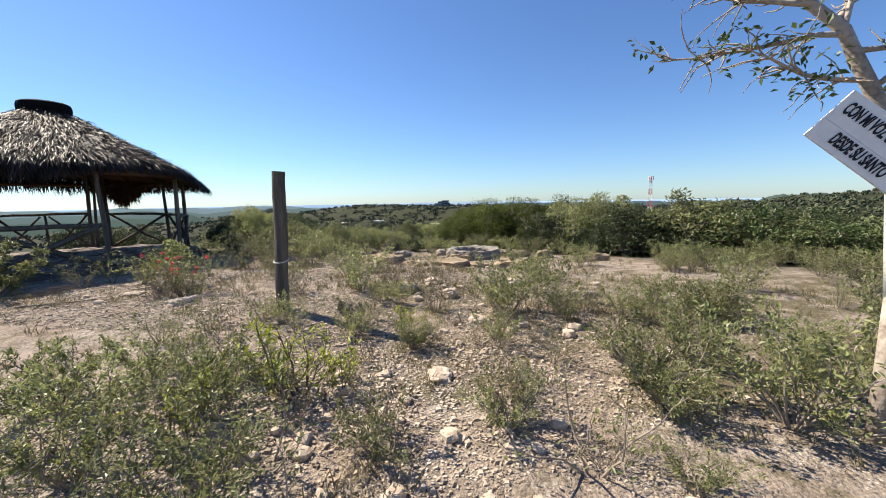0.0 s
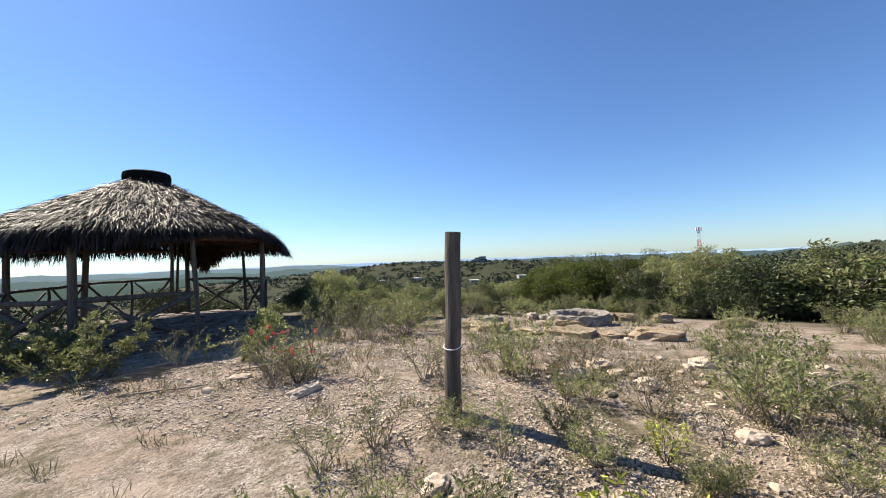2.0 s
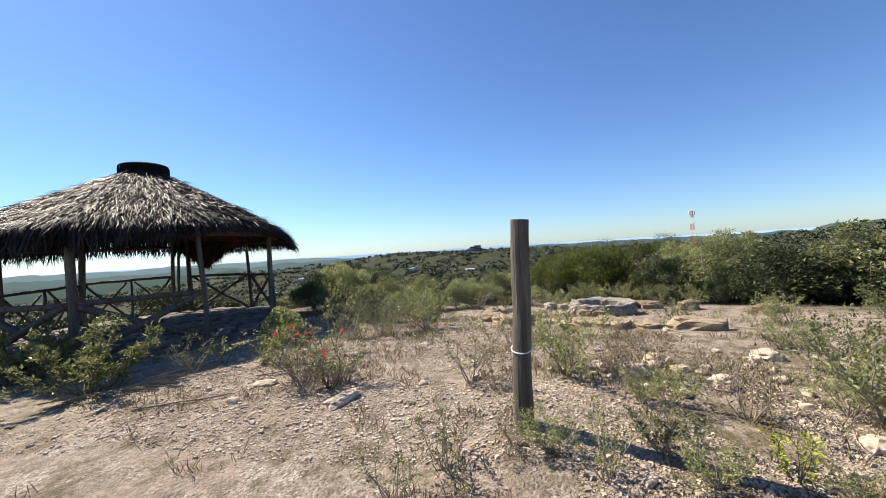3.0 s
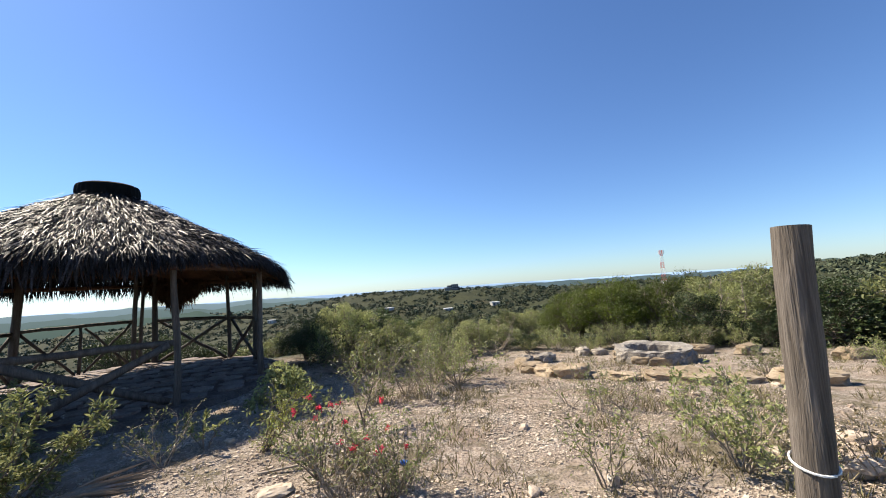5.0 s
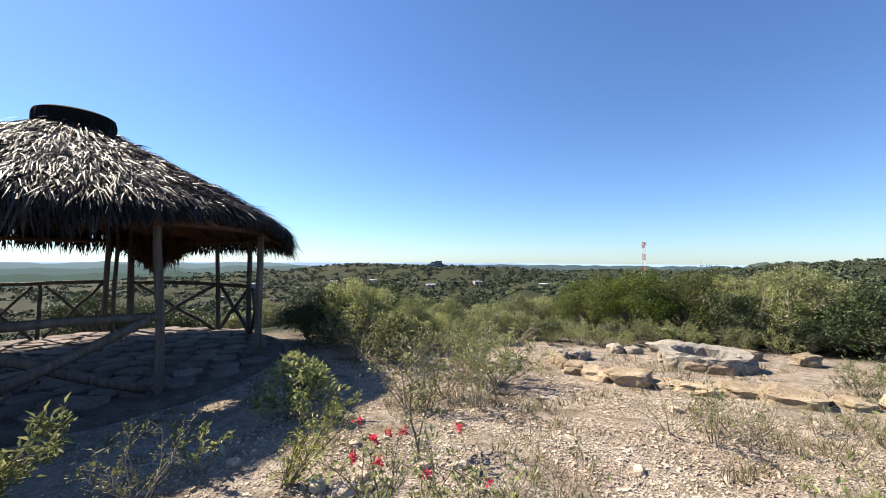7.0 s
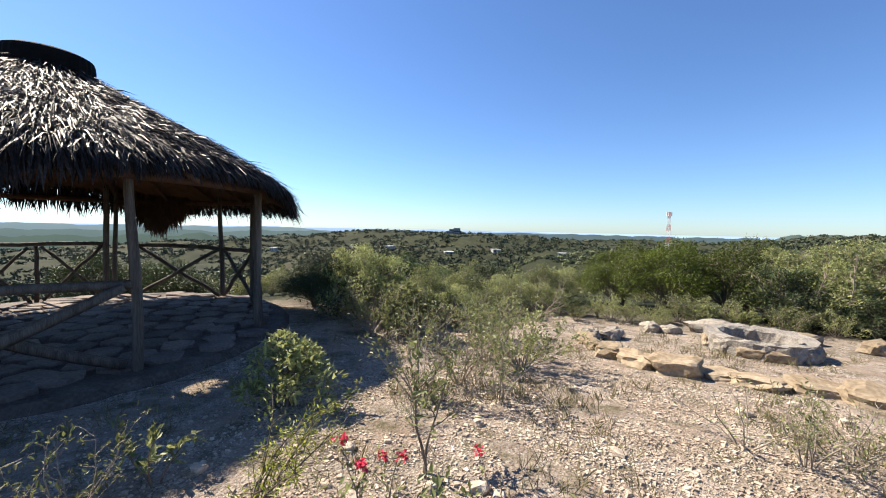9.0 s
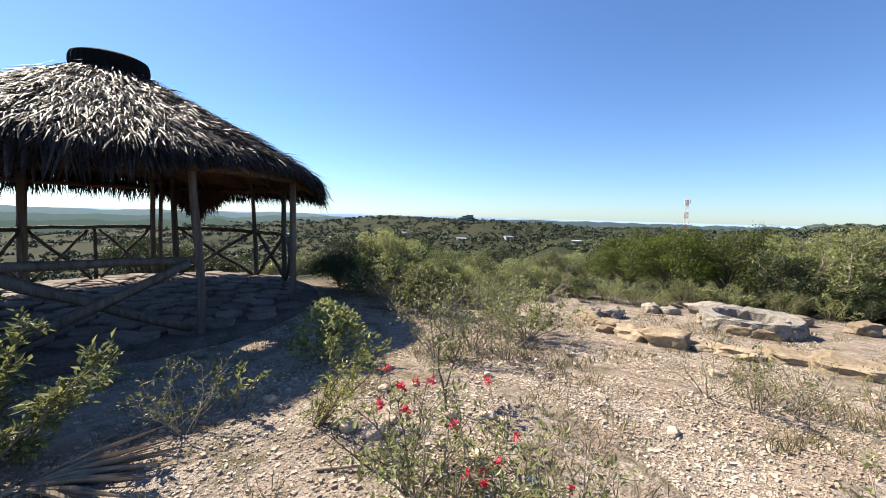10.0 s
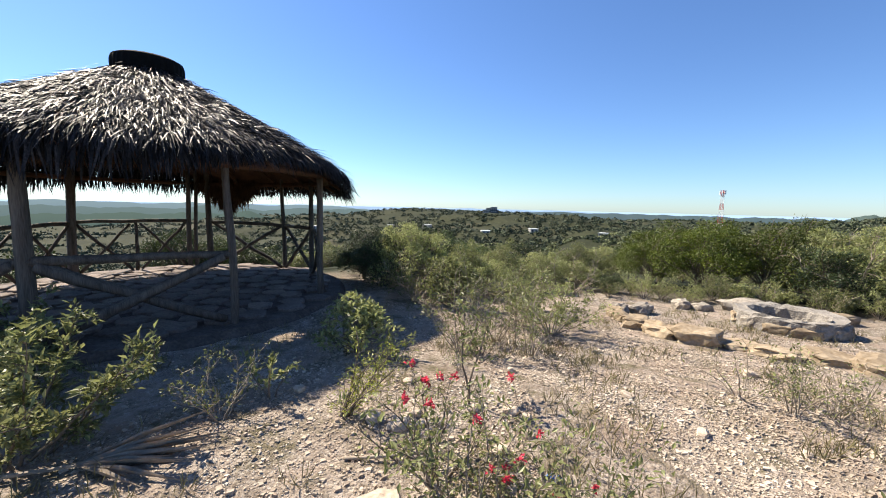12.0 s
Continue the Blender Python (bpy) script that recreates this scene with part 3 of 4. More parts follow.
s.tube(strap_pts, [0.005] * 21, 5)
part("strap", s, M_STRAP, post, "pale wire tied round the post")


# ---- stones ----
def rock_shape(sx, sy, sz, seed, square=0.5, rough=0.32, sub=3):
    bm = bmesh.new()
    bmesh.ops.create_icosphere(bm, subdivisions=sub, radius=1.0)
    s = Shape()
    for v in bm.verts:
        c = v.co
        e = 1 - square * 0.55
        q = Vector([math.copysign(abs(t) ** e, t) for t in c])
        k = 1 + rough * noise.fractal(q * 1.6 + Vector((seed, seed * 0.7, 0)), 0.8, 2.1, 4)
        s.v.append(Vector((q.x * sx / 2 * k, q.y * sy / 2 * k, q.z * sz / 2 * k)))
    s.f = [tuple(v.index for v in f.verts) for f in bm.faces]
    bm.free()
    return s


def rock(x, y, sx, sy, sz, rz, seed, mat=None, label="ochre limestone block lying on the gravel", name="stone_block", sink=0.2, group="border stones", square=0.95, tilt=0):
    s = rock_shape(sx, sy, sz, seed, square)
    ob = new(name, s.mesh(name, mat or M_ROCK, False))
    ob.matrix_basis = pose(x, y, land(x, y) + sz * (0.5 - sink), tilt, tilt * 0.5, rz)
    return tagged(ob, label, "stone", group)


ROCKS = [(-2.78, 11.15, 0.42, 0.3, 0.2, 80), (-2.74, 10.7, 0.4, 0.28, 0.16, 100), (-2.66, 10.3, 0.46, 0.34, 0.22, 60), (-2.42, 9.92, 0.5, 0.36, 0.2, -50), (-2.08, 9.62, 0.6, 0.4, 0.26, -28),
         (-1.62, 9.62, 0.46, 0.42, 0.1, 10), (-1.3, 9.4, 0.55, 0.5, 0.13, -42), (-0.85, 9.2, 0.5, 0.42, 0.16, -12), (-0.5, 8.85, 0.62, 0.46, 0.2, -40), (0.05, 8.75, 0.4, 0.34, 0.14, 20),
         (0.75, 8.6, 0.8, 0.4, 0.24, -14), (1.75, 11.5, 0.42, 0.34, 0.25, 8), (2.9, 10.6, 0.55, 0.4, 0.26, 12), (0.55, 12.3, 0.6, 0.4, 0.22, -8), (1.15, 12.2, 0.55, 0.4, 0.26, 16)]
for i, (x, y, sx, sy, sz, rz) in enumerate(ROCKS):
    rock(x, y, sx, sy, sz, rz, i * 3.7 + 1, square=0.62 + 0.1 * (i % 3), tilt=(i * 37 % 13) - 6)
for i, (x, y, sx, sy, sz) in enumerate(((-2.68, 11.35, 0.3, 0.25, 0.26), (-2.25, 11.6, 0.55, 0.3, 0.26), (-1.25, 12.6, 0.4, 0.3, 0.24), (0.0, 12.7, 0.9, 0.4, 0.3), (-0.9, 12.5, 0.35, 0.3, 0.2))):
    rock(x, y, sx, sy, sz, i * 50, i * 5.1 + 40, M_GREYROCK, "dark weathered limestone boulder at the scrub's edge", square=0.4)
for i, (x, y, sx, sy, sz) in enumerate(((-0.93, 5.9, 0.34, 0.22, 0.16), (-5.0, 5.75, 0.26, 0.16, 0.07), (-3.78, 5.25, 0.42, 0.16, 0.09), (-0.15, 3.4, 0.22, 0.17, 0.08), (0.35, 1.95, 0.22, 0.35, 0.14), (-0.6, 6.3, 0.3, 0.22, 0.15), (-0.3, 5.6, 0.22, 0.2, 0.14), (-2.0, 3.75, 0.2, 0.15, 0.08), (-5.35, 6.5, 0.14, 0.1, 0.07), (0.6, 6.6, 0.3, 0.22, 0.14), (0.1, 4.6, 0.2, 0.16, 0.1))):
    rock(x, y, sx, sy, sz, i * 37, i * 4.3 + 80, M_GRAVEL, "small pale stone lying on the gravel", "stone", 0.25, "loose stones", 0.35)

# pale rubble strewn where the scrub thins out
rubble_rng = random.Random(19)
rubble_meshes = [rock_shape(1.0, rubble_rng.uniform(0.6, 0.9), rubble_rng.uniform(0.45, 0.7), 130 + 3.1 * k, 0.55, 0.3, 2).mesh("stone", M_GRAVEL, False) for k in range(6)]
for cx, cy, spread, count in ((-0.9, 5.8, 0.55, 26), (0.1, 4.0, 0.9, 22), (-0.6, 3.0, 0.5, 16), (0.2, 2.3, 0.5, 14), (0.7, 6.0, 0.8, 18), (-3.6, 6.6, 1.2, 16), (-2.2, 8.2, 1.2, 14), (-5.0, 6.3, 0.5, 8)):
    for k in range(count):
        x, y, size = rubble_rng.gauss(cx, spread), rubble_rng.gauss(cy, spread * 0.7), rubble_rng.uniform(0.05, 0.14)
        ob = new("stone", rubble_rng.choice(rubble_meshes))
        ob.matrix_basis = pose(x, y, land(x, y) + size * 0.12, rubble_rng.uniform(-15, 15), rubble_rng.uniform(-15, 15), rubble_rng.uniform(0, 360))
        ob.scale = (size, size, size)
        tagged(ob, "small pale stone lying on the gravel", "stone", "loose stones")

# stone fire ring: mortared wall with single stones set in it
RX, RY, RR = -0.2, 11.15, 0.70
ring = thing("stone_ring", RX, RY, land(RX, RY), "low round wall of mortared limestone, open in the middle", "fire pit")
s = Shape()
N = 34
prof = [(RR + 0.02, -0.15), (RR + 0.015, 0.1), (RR + 0.01, 0.19), (RR - 0.005, 0.275), (RR - 0.03, 0.295), (RR - 0.12, 0.30), (RR - 0.2, 0.29), (RR - 0.225, 0.265), (RR - 0.24, 0.1), (RR - 0.25, -0.15)]
for k in range(N):
    for i, (r, z) in enumerate(prof):
        w = 0.07 * fbm(k * 1.1, i * 0.9, 1.0, 7)
        s.v.append(rim(360 * k / N, r + w, z + w * 0.6))
for k in range(N):
    for i in range(len(prof) - 1):
        a, c = k * len(prof) + i, ((k + 1) % N) * len(prof) + i
        s.f.append((a, c, c + 1, a + 1))
part("mortar", s, M_MORTAR, ring, "pale cement mortar")
for k in range(11):
    az = k * 360 / 11 + rng.uniform(-5, 5)
    q = rock_shape(rng.uniform(0.24, 0.36), 0.13, rng.uniform(0.15, 0.21), k * 2.2, 0.8)
    m = pose(*rim(az, RR - 0.025, 0.14), 0, 0, az + 90)
    q.v = [m @ v for v in q.v]
    part("stone", q, M_ROCK if k % 3 else M_GREYROCK, ring)


# ---- plants ----
def branch_points(r, base, d, length, steps, wander, lift=0.0):
    pts, p, v = [base.copy()], base.copy(), d.normalized()
    for _ in range(steps):
        v = (v + Vector((r.gauss(0, wander), r.gauss(0, wander), r.gauss(0, wander) + lift))).normalized()
        p = p + v * (length / steps)
        pts.append(p.copy())
    return pts


def plant(name, label, category, seed, height, radius, stems, twigs, leaves, L, W, leaf_m, twig_m=M_TWIG, lift=0.05, wander=0.16, thick=0.012, bare=0.25, flowers=0, cluster=0.05, group="", lean=(0, 0)):
    """A shrub with tapered stems, twigs along them and separate leaves along the twigs."""
    r = random.Random(seed)
    ob = thing(name, 0, 0, 0, label, category, group)
    st, lf, fl = Shape(), Shape(), []
    for i in range(stems):
        a = 2 * math.pi * (i + r.random() * 0.8) / stems
        spread = radius * r.uniform(0.35, 1.0)
        d = Vector((math.cos(a) * spread + lean[0], math.sin(a) * spread + lean[1], height * r.uniform(0.7, 1.05)))
        pts = branch_points(r, Vector((math.cos(a) * 0.03, math.sin(a) * 0.03, -0.04)), d, d.length, 7, wander, lift)
        st.tube(pts, [thick * (1 - 0.12 * k) for k in range(8)], 5, False)
        for t in range(twigs):
            f = bare + (1 - bare) * (t + r.random()) / twigs
            k = min(6, int(f * 7))
            p = pts[k].lerp(pts[k + 1], f * 7 - k)
            along = (pts[k + 1] - pts[k]).normalized()
            td = along * 0.7 + Vector((r.gauss(0, 0.7), r.gauss(0, 0.7), r.gauss(0.1, 0.5)))
            tl = height * r.uniform(0.14, 0.36) * (1.15 - 0.5 * f)
            tp = branch_points(r, p, td, tl, 4, wander * 1.4, lift)
            st.tube(tp, [thick * 0.4, thick * 0.34, thick * 0.27, thick * 0.2, thick * 0.12], 3, False)
            for _ in range(leaves):
                g = r.uniform(0.15, 1.0) * 4
                m = min(3, int(g))
                q = tp[m].lerp(tp[m + 1], g - m)
                ld = (tp[m + 1] - tp[m]).normalized() * 0.5 + Vector((r.gauss(0, 0.6), r.gauss(0, 0.6), r.gauss(0.15, 0.45)))
                sc = r.uniform(0.6, 1.2)
                lf.leaf(q + Vector((r.gauss(0, cluster), r.gauss(0, cluster), r.gauss(0, cluster))) * 0.5, ld, Vector((r.gauss(0, 0.5), r.gauss(0, 0.5), 1)), L * sc, W * sc)
            if len(fl) < flowers and f > 0.75 and r.random() < 0.5:
                fl.append(tp[4])
    part("branchwork", st, twig_m, ob, smooth=True)
    if leaves:
        part("foliage", lf, leaf_m, ob)
    for p in fl:
        s = Shape()
        for _ in range(22):
            s.leaf(p + Vector((r.gauss(0, 0.012), r.gauss(0, 0.012), r.gauss(0, 0.012))), Vector((r.gauss(0, 1), r.gauss(0, 1), r.gauss(0.4, 0.8))), Vector((r.gauss(0, 1), r.gauss(0, 1), 1)), r.uniform(0.022, 0.036), 0.018)
        part("flower", s, M_RED, ob, "crimson papery flower")
    return ob


used = set()


def put(kind, x, y, sc=1.0, rz=0.0, dz=0.0, sz=1.0):
    """The first call moves the plant itself, later ones place copies."""
    m = pose(x, y, land(x, y) + dz, 0, 0, rz)
    if kind.name in used:
        ob = copy_thing(kind, m)
    else:
        ob = kind
        used.add(kind.name)
        ob.matrix_basis = m
    ob.scale = (sc, sc, sc * sz)
    return ob


P_SAGE_B = plant("shrub", "spreading sage-green shrub with long arching shoots", "shrub", 2, 0.72, 0.85, 13, 11, 24, 0.064, 0.026, M_LEAF_SAGE, cluster=0.03, bare=0.22, lift=0.0)
P_YOUNG = plant("seedling", "young shrub with a few pale upright shoots", "shrub", 3, 0.5, 0.26, 3, 5, 9, 0.085, 0.038, M_LEAF_SAGE, bare=0.35, cluster=0.03)
P_SAPLING = plant("sapling", "slender sapling with a bare stem and small leaves", "shrub", 31, 0.85, 0.12, 2, 9, 9, 0.055, 0.026, M_LEAF_OLIVE, bare=0.45)
P_DRY = plant("dry_shrub", "thin dry shrub with small olive leaves", "shrub", 4, 0.75, 0.38, 8, 8, 6, 0.05, 0.02, M_LEAF_OLIVE, M_DRYTWIG, thick=0.008, group="dry shrubs")
P_DRY_B = plant("dry_shrub", "sparse twiggy shrub with brownish leaves", "shrub", 5, 0.6, 0.5, 9, 8, 5, 0.045, 0.02, M_LEAF_DRY, M_DRYTWIG, thick=0.008, group="dry shrubs")
P_BARE = plant("bare_shrub", "nearly leafless grey twiggy shrub", "shrub", 6, 0.6, 0.5, 5, 9, 2, 0.045, 0.018, M_LEAF_OLIVE, M_DRYTWIG, thick=0.009, wander=0.22, group="dry shrubs")
P_ARCH = plant("arching_shrub", "feathery green shoots arching over to one side", "shrub", 7, 0.85, 0.22, 7, 14, 12, 0.05, 0.011, M_LEAF_YELLOW, lift=-0.06, wander=0.08, bare=0.1, lean=(0.38, 0.1))
P_FLOWER = plant("bougainvillea", "thorny thin shrub with crimson flowers", "flowering shrub", 8, 0.68, 0.6, 11, 8, 8, 0.042, 0.02, M_LEAF_OLIVE, flowers=9, thick=0.009, wander=0.2)
P_YELLOW = plant("yellow_shrub", "low shrub with bright yellow-green leaves", "shrub", 9, 0.6, 0.45, 7, 6, 7, 0.075, 0.026, M_LEAF_YELLOW)
P_FIELD = plant("scrub_bush", "waist-high sage scrub with pale leaves", "shrub", 10, 0.95, 0.7, 10, 10, 14, 0.062, 0.03, M_LEAF_SAGE, M_DRYTWIG, cluster=0.06, group="hilltop scrub")
P_FIELD_B = plant("scrub_bush", "low grey-green scrub with many twigs", "shrub", 12, 0.75, 0.75, 12, 9, 12, 0.06, 0.026, M_LEAF_OLIVE, M_DRYTWIG, cluster=0.06, group="hilltop scrub")


def bush(name, label, seed, height, radius, lumps, leaves, L, W, leaf_m, twig_m, thick=0.025, group="slope bushes", skirt=0.0, clump=0.26, flat=0.8):
    """A bush: stems that fork into clumps of outward-facing leaves, with dark gaps between and under them."""
    r = random.Random(seed)
    ob = thing(name, 0, 0, 0, label, "bush", group)
    st, lf = Shape(), Shape()
    per = leaves // lumps
    for i in range(lumps):
        a, u = i * 2.4 + r.uniform(-0.5, 0.5), math.sqrt((i + 0.5) / lumps)
        rr = radius * 0.84 * u * r.uniform(0.85, 1.08)
        lr = radius * clump * r.uniform(0.65, 1.3)
        top = height * (1 - 0.42 * u ** 2.5) * r.uniform(0.8, 1.06)
        low = skirt * height + lr * 0.5
        c = Vector((rr * math.cos(a), rr * math.sin(a), max(low, (top - lr * flat) * (1 - 0.55 * u * r.random() ** 2))))
        pts = [Vector((c.x * f * f + r.gauss(0, 0.03), c.y * f * f + r.gauss(0, 0.03), -0.05 + (c.z + 0.05) * f ** 0.8)) for f in (0, 0.2, 0.4, 0.6, 0.8, 1.0)]
        st.tube(pts, [thick * (1 - 0.15 * k) for k in range(6)], 5, False)
        for _ in range(7):
            q = Vector((r.gauss(0, 1), r.gauss(0, 1), r.gauss(0.4, 1))).normalized() * lr
            b0 = pts[r.randint(2, 5)]
            st.tube(branch_points(r, b0, c + q - b0, (c + q - b0).length, 4, 0.12), [thick * 0.35, thick * 0.28, thick * 0.2, thick * 0.15, thick * 0.1], 3, False)
        ph = r.uniform(0, 50)
        for _ in range(per):
            n = Vector((r.gauss(0, 1), r.gauss(0, 1), r.gauss(0.3, 1))).normalized()
            bumpy = 1 + 0.45 * noise.noise(n * 2.6 + Vector((ph, 0, 0)))
            k = lr * bumpy * (1.05 - 0.45 * r.random() ** 2 + (0.35 * r.random() if r.random() < 0.1 else 0))
            p = c + Vector((n.x * k, n.y * k, n.z * k * flat))
            if p.z < 0.04:
                continue
            d = n * 0.35 + Vector((r.gauss(0, 0.7), r.gauss(0, 0.7), r.gauss(0.1, 0.5)))
            sc = r.uniform(0.6, 1.25)
            lf.leaf(p, d, n + Vector((r.gauss(0, 0.35), r.gauss(0, 0.35), r.gauss(0.35, 0.35))), L * sc, W * sc)
    part("branchwork", st, twig_m, ob, smooth=True)
    part("foliage", lf, leaf_m, ob)
    return ob


P_SAGE = bush("leafy_shrub", "rounded sage-green leafy shrub growing in gravel", 1, 0.82, 0.46, 14, 1300, 0.085, 0.036, M_LEAF_SAGE, M_TWIG, 0.012, "", clump=0.3)
P_BIG = bush("bright_bush", "dense bright green rounded bush on grey stems", 13, 1.7, 1.3, 30, 15000, 0.05, 0.026, M_LEAF_BRIGHT, M_TWIG, skirt=0.32, clump=0.27, flat=0.62)
P_BIG_OLIVE = bush("olive_bush", "tall pale olive bush with open crown", 14, 1.7, 1.0, 26, 8000, 0.06, 0.026, M_LEAF_OLIVE, M_DRYTWIG, skirt=0.12, clump=0.24)
P_BIG_SAGE = bush("sage_bush", "broad silvery sage bush with grey branches", 15, 1.6, 1.25, 26, 8000, 0.065, 0.03, M_LEAF_SAGE, M_DRYTWIG, skirt=0.15, clump=0.23, flat=0.6)
P_BIG_DARK = bush("dark_bush", "dense dark green bush on the slope", 16, 1.7, 1.2, 26, 9000, 0.06, 0.03, M_LEAF_DARK, M_TWIG, clump=0.26)
P_BIG_GREEN = bush("green_bush", "leafy mid-green bush on the slope", 17, 1.6, 1.2, 26, 8500, 0.06, 0.028, M_LEAF_GREEN, M_TWIG, clump=0.25)

P_FAR_OLIVE = bush("olive_bush", "pale olive bush on the slope below", 24, 1.7, 1.1, 20, 3200, 0.1, 0.046, M_LEAF_OLIVE, M_DRYTWIG, clump=0.27)
P_FAR_SAGE = bush("sage_bush", "silvery sage bush on the slope below", 25, 1.5, 1.25, 20, 3200, 0.1, 0.046, M_LEAF_SAGE, M_DRYTWIG, clump=0.25, flat=0.65)
P_FAR_DARK = bush("dark_bush", "dark green bush on the slope below", 26, 1.7, 1.2, 20, 3200, 0.1, 0.048, M_LEAF_DARK, M_TWIG, clump=0.27)
P_FAR_GREEN = bush("green_bush", "mid-green bush on the slope below", 27, 1.6, 1.2, 20, 3200, 0.1, 0.048, M_LEAF_GREEN, M_TWIG, clump=0.27)

# round the shelter and the foreground
put(P_SAGE, -6.08, 7.72, 0.86)
for x, y, sc, rz in ((-7.35, 5.6, 1.05, 20), (-8.75, 6.25, 0.85, 140), (-9.2, 5.9, 0.9, 230), (-9.7, 5.3, 1.1, 80), (-10.8, 5.0, 1.2, 300), (-11.6, 5.4, 1.1, 45)):
    put(P_SAGE_B, x, y, sc, rz)
put(P_YOUNG, -6.3, 6.63, 0.75)
put(P_SAPLING, -4.72, 6.93, 1.0, 100)
put(P_FLOWER, -4.75, 6.02, 0.95, 30)
put(P_DRY, -6.45, 6.25, 0.75, 200)
put(P_FLOWER, -4.1, 5.6, 0.7, 80)
put(P_DRY, -4.5, 5.72, 0.95, 20)
put(P_DRY, -4.02, 5.78, 0.8, 150)
put(P_DRY_B, -4.3, 5.5, 0.8, 220)
put(P_ARCH, -5.6, 6.5, 0.75, 0)
put(P_BARE, -2.48, 7.65, 0.8, 0)
put(P_BARE, -1.92, 7.49, 0.85, 90)
put(P_DRY, -2.2, 7.45, 0.75, 20)
for x, y, k, sc, rz in ((-4.23, 8.2, P_DRY, 1.0, 60), (-4.65, 8.65, P_DRY, 1.1, 10), (-3.95, 9.4, P_FIELD, 0.95, 90), (-5.0, 8.1, P_DRY, 1.1, 140), (-4.4, 9.7, P_DRY, 1.3, 200), (-5.3, 9.9, P_DRY, 1.2, 30), (-5.6, 10.6, P_SAGE, 1.1, 20), (-4.3, 10.9, P_FIELD, 0.9, 120), (-6.2, 10.4, P_FIELD_B, 1.1, 50)):
    put(k, x, y, sc, rz)

# by the first steps
for x, y, k, sc, rz in ((-1.05, 3.05, P_YELLOW, 0.9, 0), (-1.5, 2.6, P_YELLOW, 0.6, 120), (-0.8, 3.15, P_YELLOW, 0.5, 60), (-2.6, 2.75, P_SAGE_B, 0.5, 40), (-2.1, 2.65, P_FIELD, 0.55, 160), (-1.55, 2.75, P_FIELD, 0.5, 250), (-1.7, 3.1, P_SAGE_B, 0.42, 90), (-2.55, 4.15, P_DRY, 0.6, 75), (-2.12, 4.38, P_DRY, 0.42, 15), (-1.9, 4.35, P_FIELD, 0.3, 95), (-1.45, 2.5, P_DRY, 0.6, 50), (-1.1, 2.25, P_FIELD_B, 0.5, 20), (-1.7, 3.1, P_DRY, 0.7, 200), (-2.3, 3.2, P_FIELD_B, 0.5, 30), (-2.7, 2.9, P_DRY_B, 0.6, 130),
                        (-1.0, 1.95, P_FIELD_B, 0.5, 0), (-1.45, 1.98, P_DRY, 0.55, 30), (-1.75, 2.2, P_FIELD_B, 0.55, 60), (-0.65, 1.9, P_BARE, 0.7, 10), (-2.1, 2.35, P_DRY, 0.6, 200), (-0.3, 2.05, P_DRY_B, 0.5, 0), (0.15, 1.95, P_DRY_B, 0.45, 77), (0.9, 2.0, P_DRY_B, 0.5, 99), (-0.9, 2.4, P_BARE, 0.8, 30), (0.68, 2.5, P_BARE, 0.85, 60), (0.3, 2.9, P_DRY_B, 0.7, 0), (-0.45, 2.7, P_DRY_B, 0.65, 90), (1.9, 3.0, P_FIELD, 0.75, 10), (1.3, 3.2, P_FIELD_B, 0.7, 200), (-2.8, 3.85, P_DRY, 0.55, 10), (-1.6, 4.1, P_DRY, 0.6, 70), (-0.57, 4.25, P_YELLOW, 0.5, 10),
                        (-1.6, 5.95, P_FIELD, 0.75, 0), (0.45, 4.95, P_FIELD, 0.75, 140), (-0.87, 5.8, P_DRY_B, 0.8, 50), (-2.58, 5.75, P_DRY, 0.85, 10), (0.85, 5.9, P_FIELD, 0.7, 200), (-0.4, 5.0, P_DRY_B, 0.8, 160), (-2.3, 5.45, P_DRY_B, 0.6, 230)):
    put(k, x, y, sc, rz)

prng = random.Random(77)
for k in range(16):
    x = -2.6 + 0.34 * k + prng.uniform(-0.15, 0.15)
    put(prng.choice((P_FIELD, P_FIELD_B, P_SAGE)), x, 13.6 + prng.uniform(-0.5, 0.5), prng.uniform(0.45, 0.75), prng.uniform(0, 360))


def clear(x, y):
    """True where the hilltop carries scrub: off the walked line, the bare sand, the gravel and the built things."""
    if math.hypot(x - GX, y - GY) < 3.3 or math.hypot(x - RX, y - RY) < 1.3:
        return False
    for ax, ay, bx, by, w in ((1.5, -1, -0.2, 1.0, 0.9), (-0.2, 1.0, -2.9, 2.6, 0.9), (-2.9, 2.6, -4.3, 4.0, 1.5), (-4.3, 3.8, -4.3, 5.6, 1.0), (-4.2, 3.8, -7.0, 4.3, 1.4), (2.2, 2.9, 2.6, 2.4, 0.6), (-3.2, 6.5, -3.2, 11.5, 1.0), (-2.6, 9.6, 0.2, 8.2, 0.7)):
        d = Vector((bx - ax, by - ay))
        t = max(0, min(1, (Vector((x - ax, y - ay)).dot(d)) / d.length_squared))
        if (Vector((x, y)) - Vector((ax, ay)) - d * t).length < w:
            return False
    return True


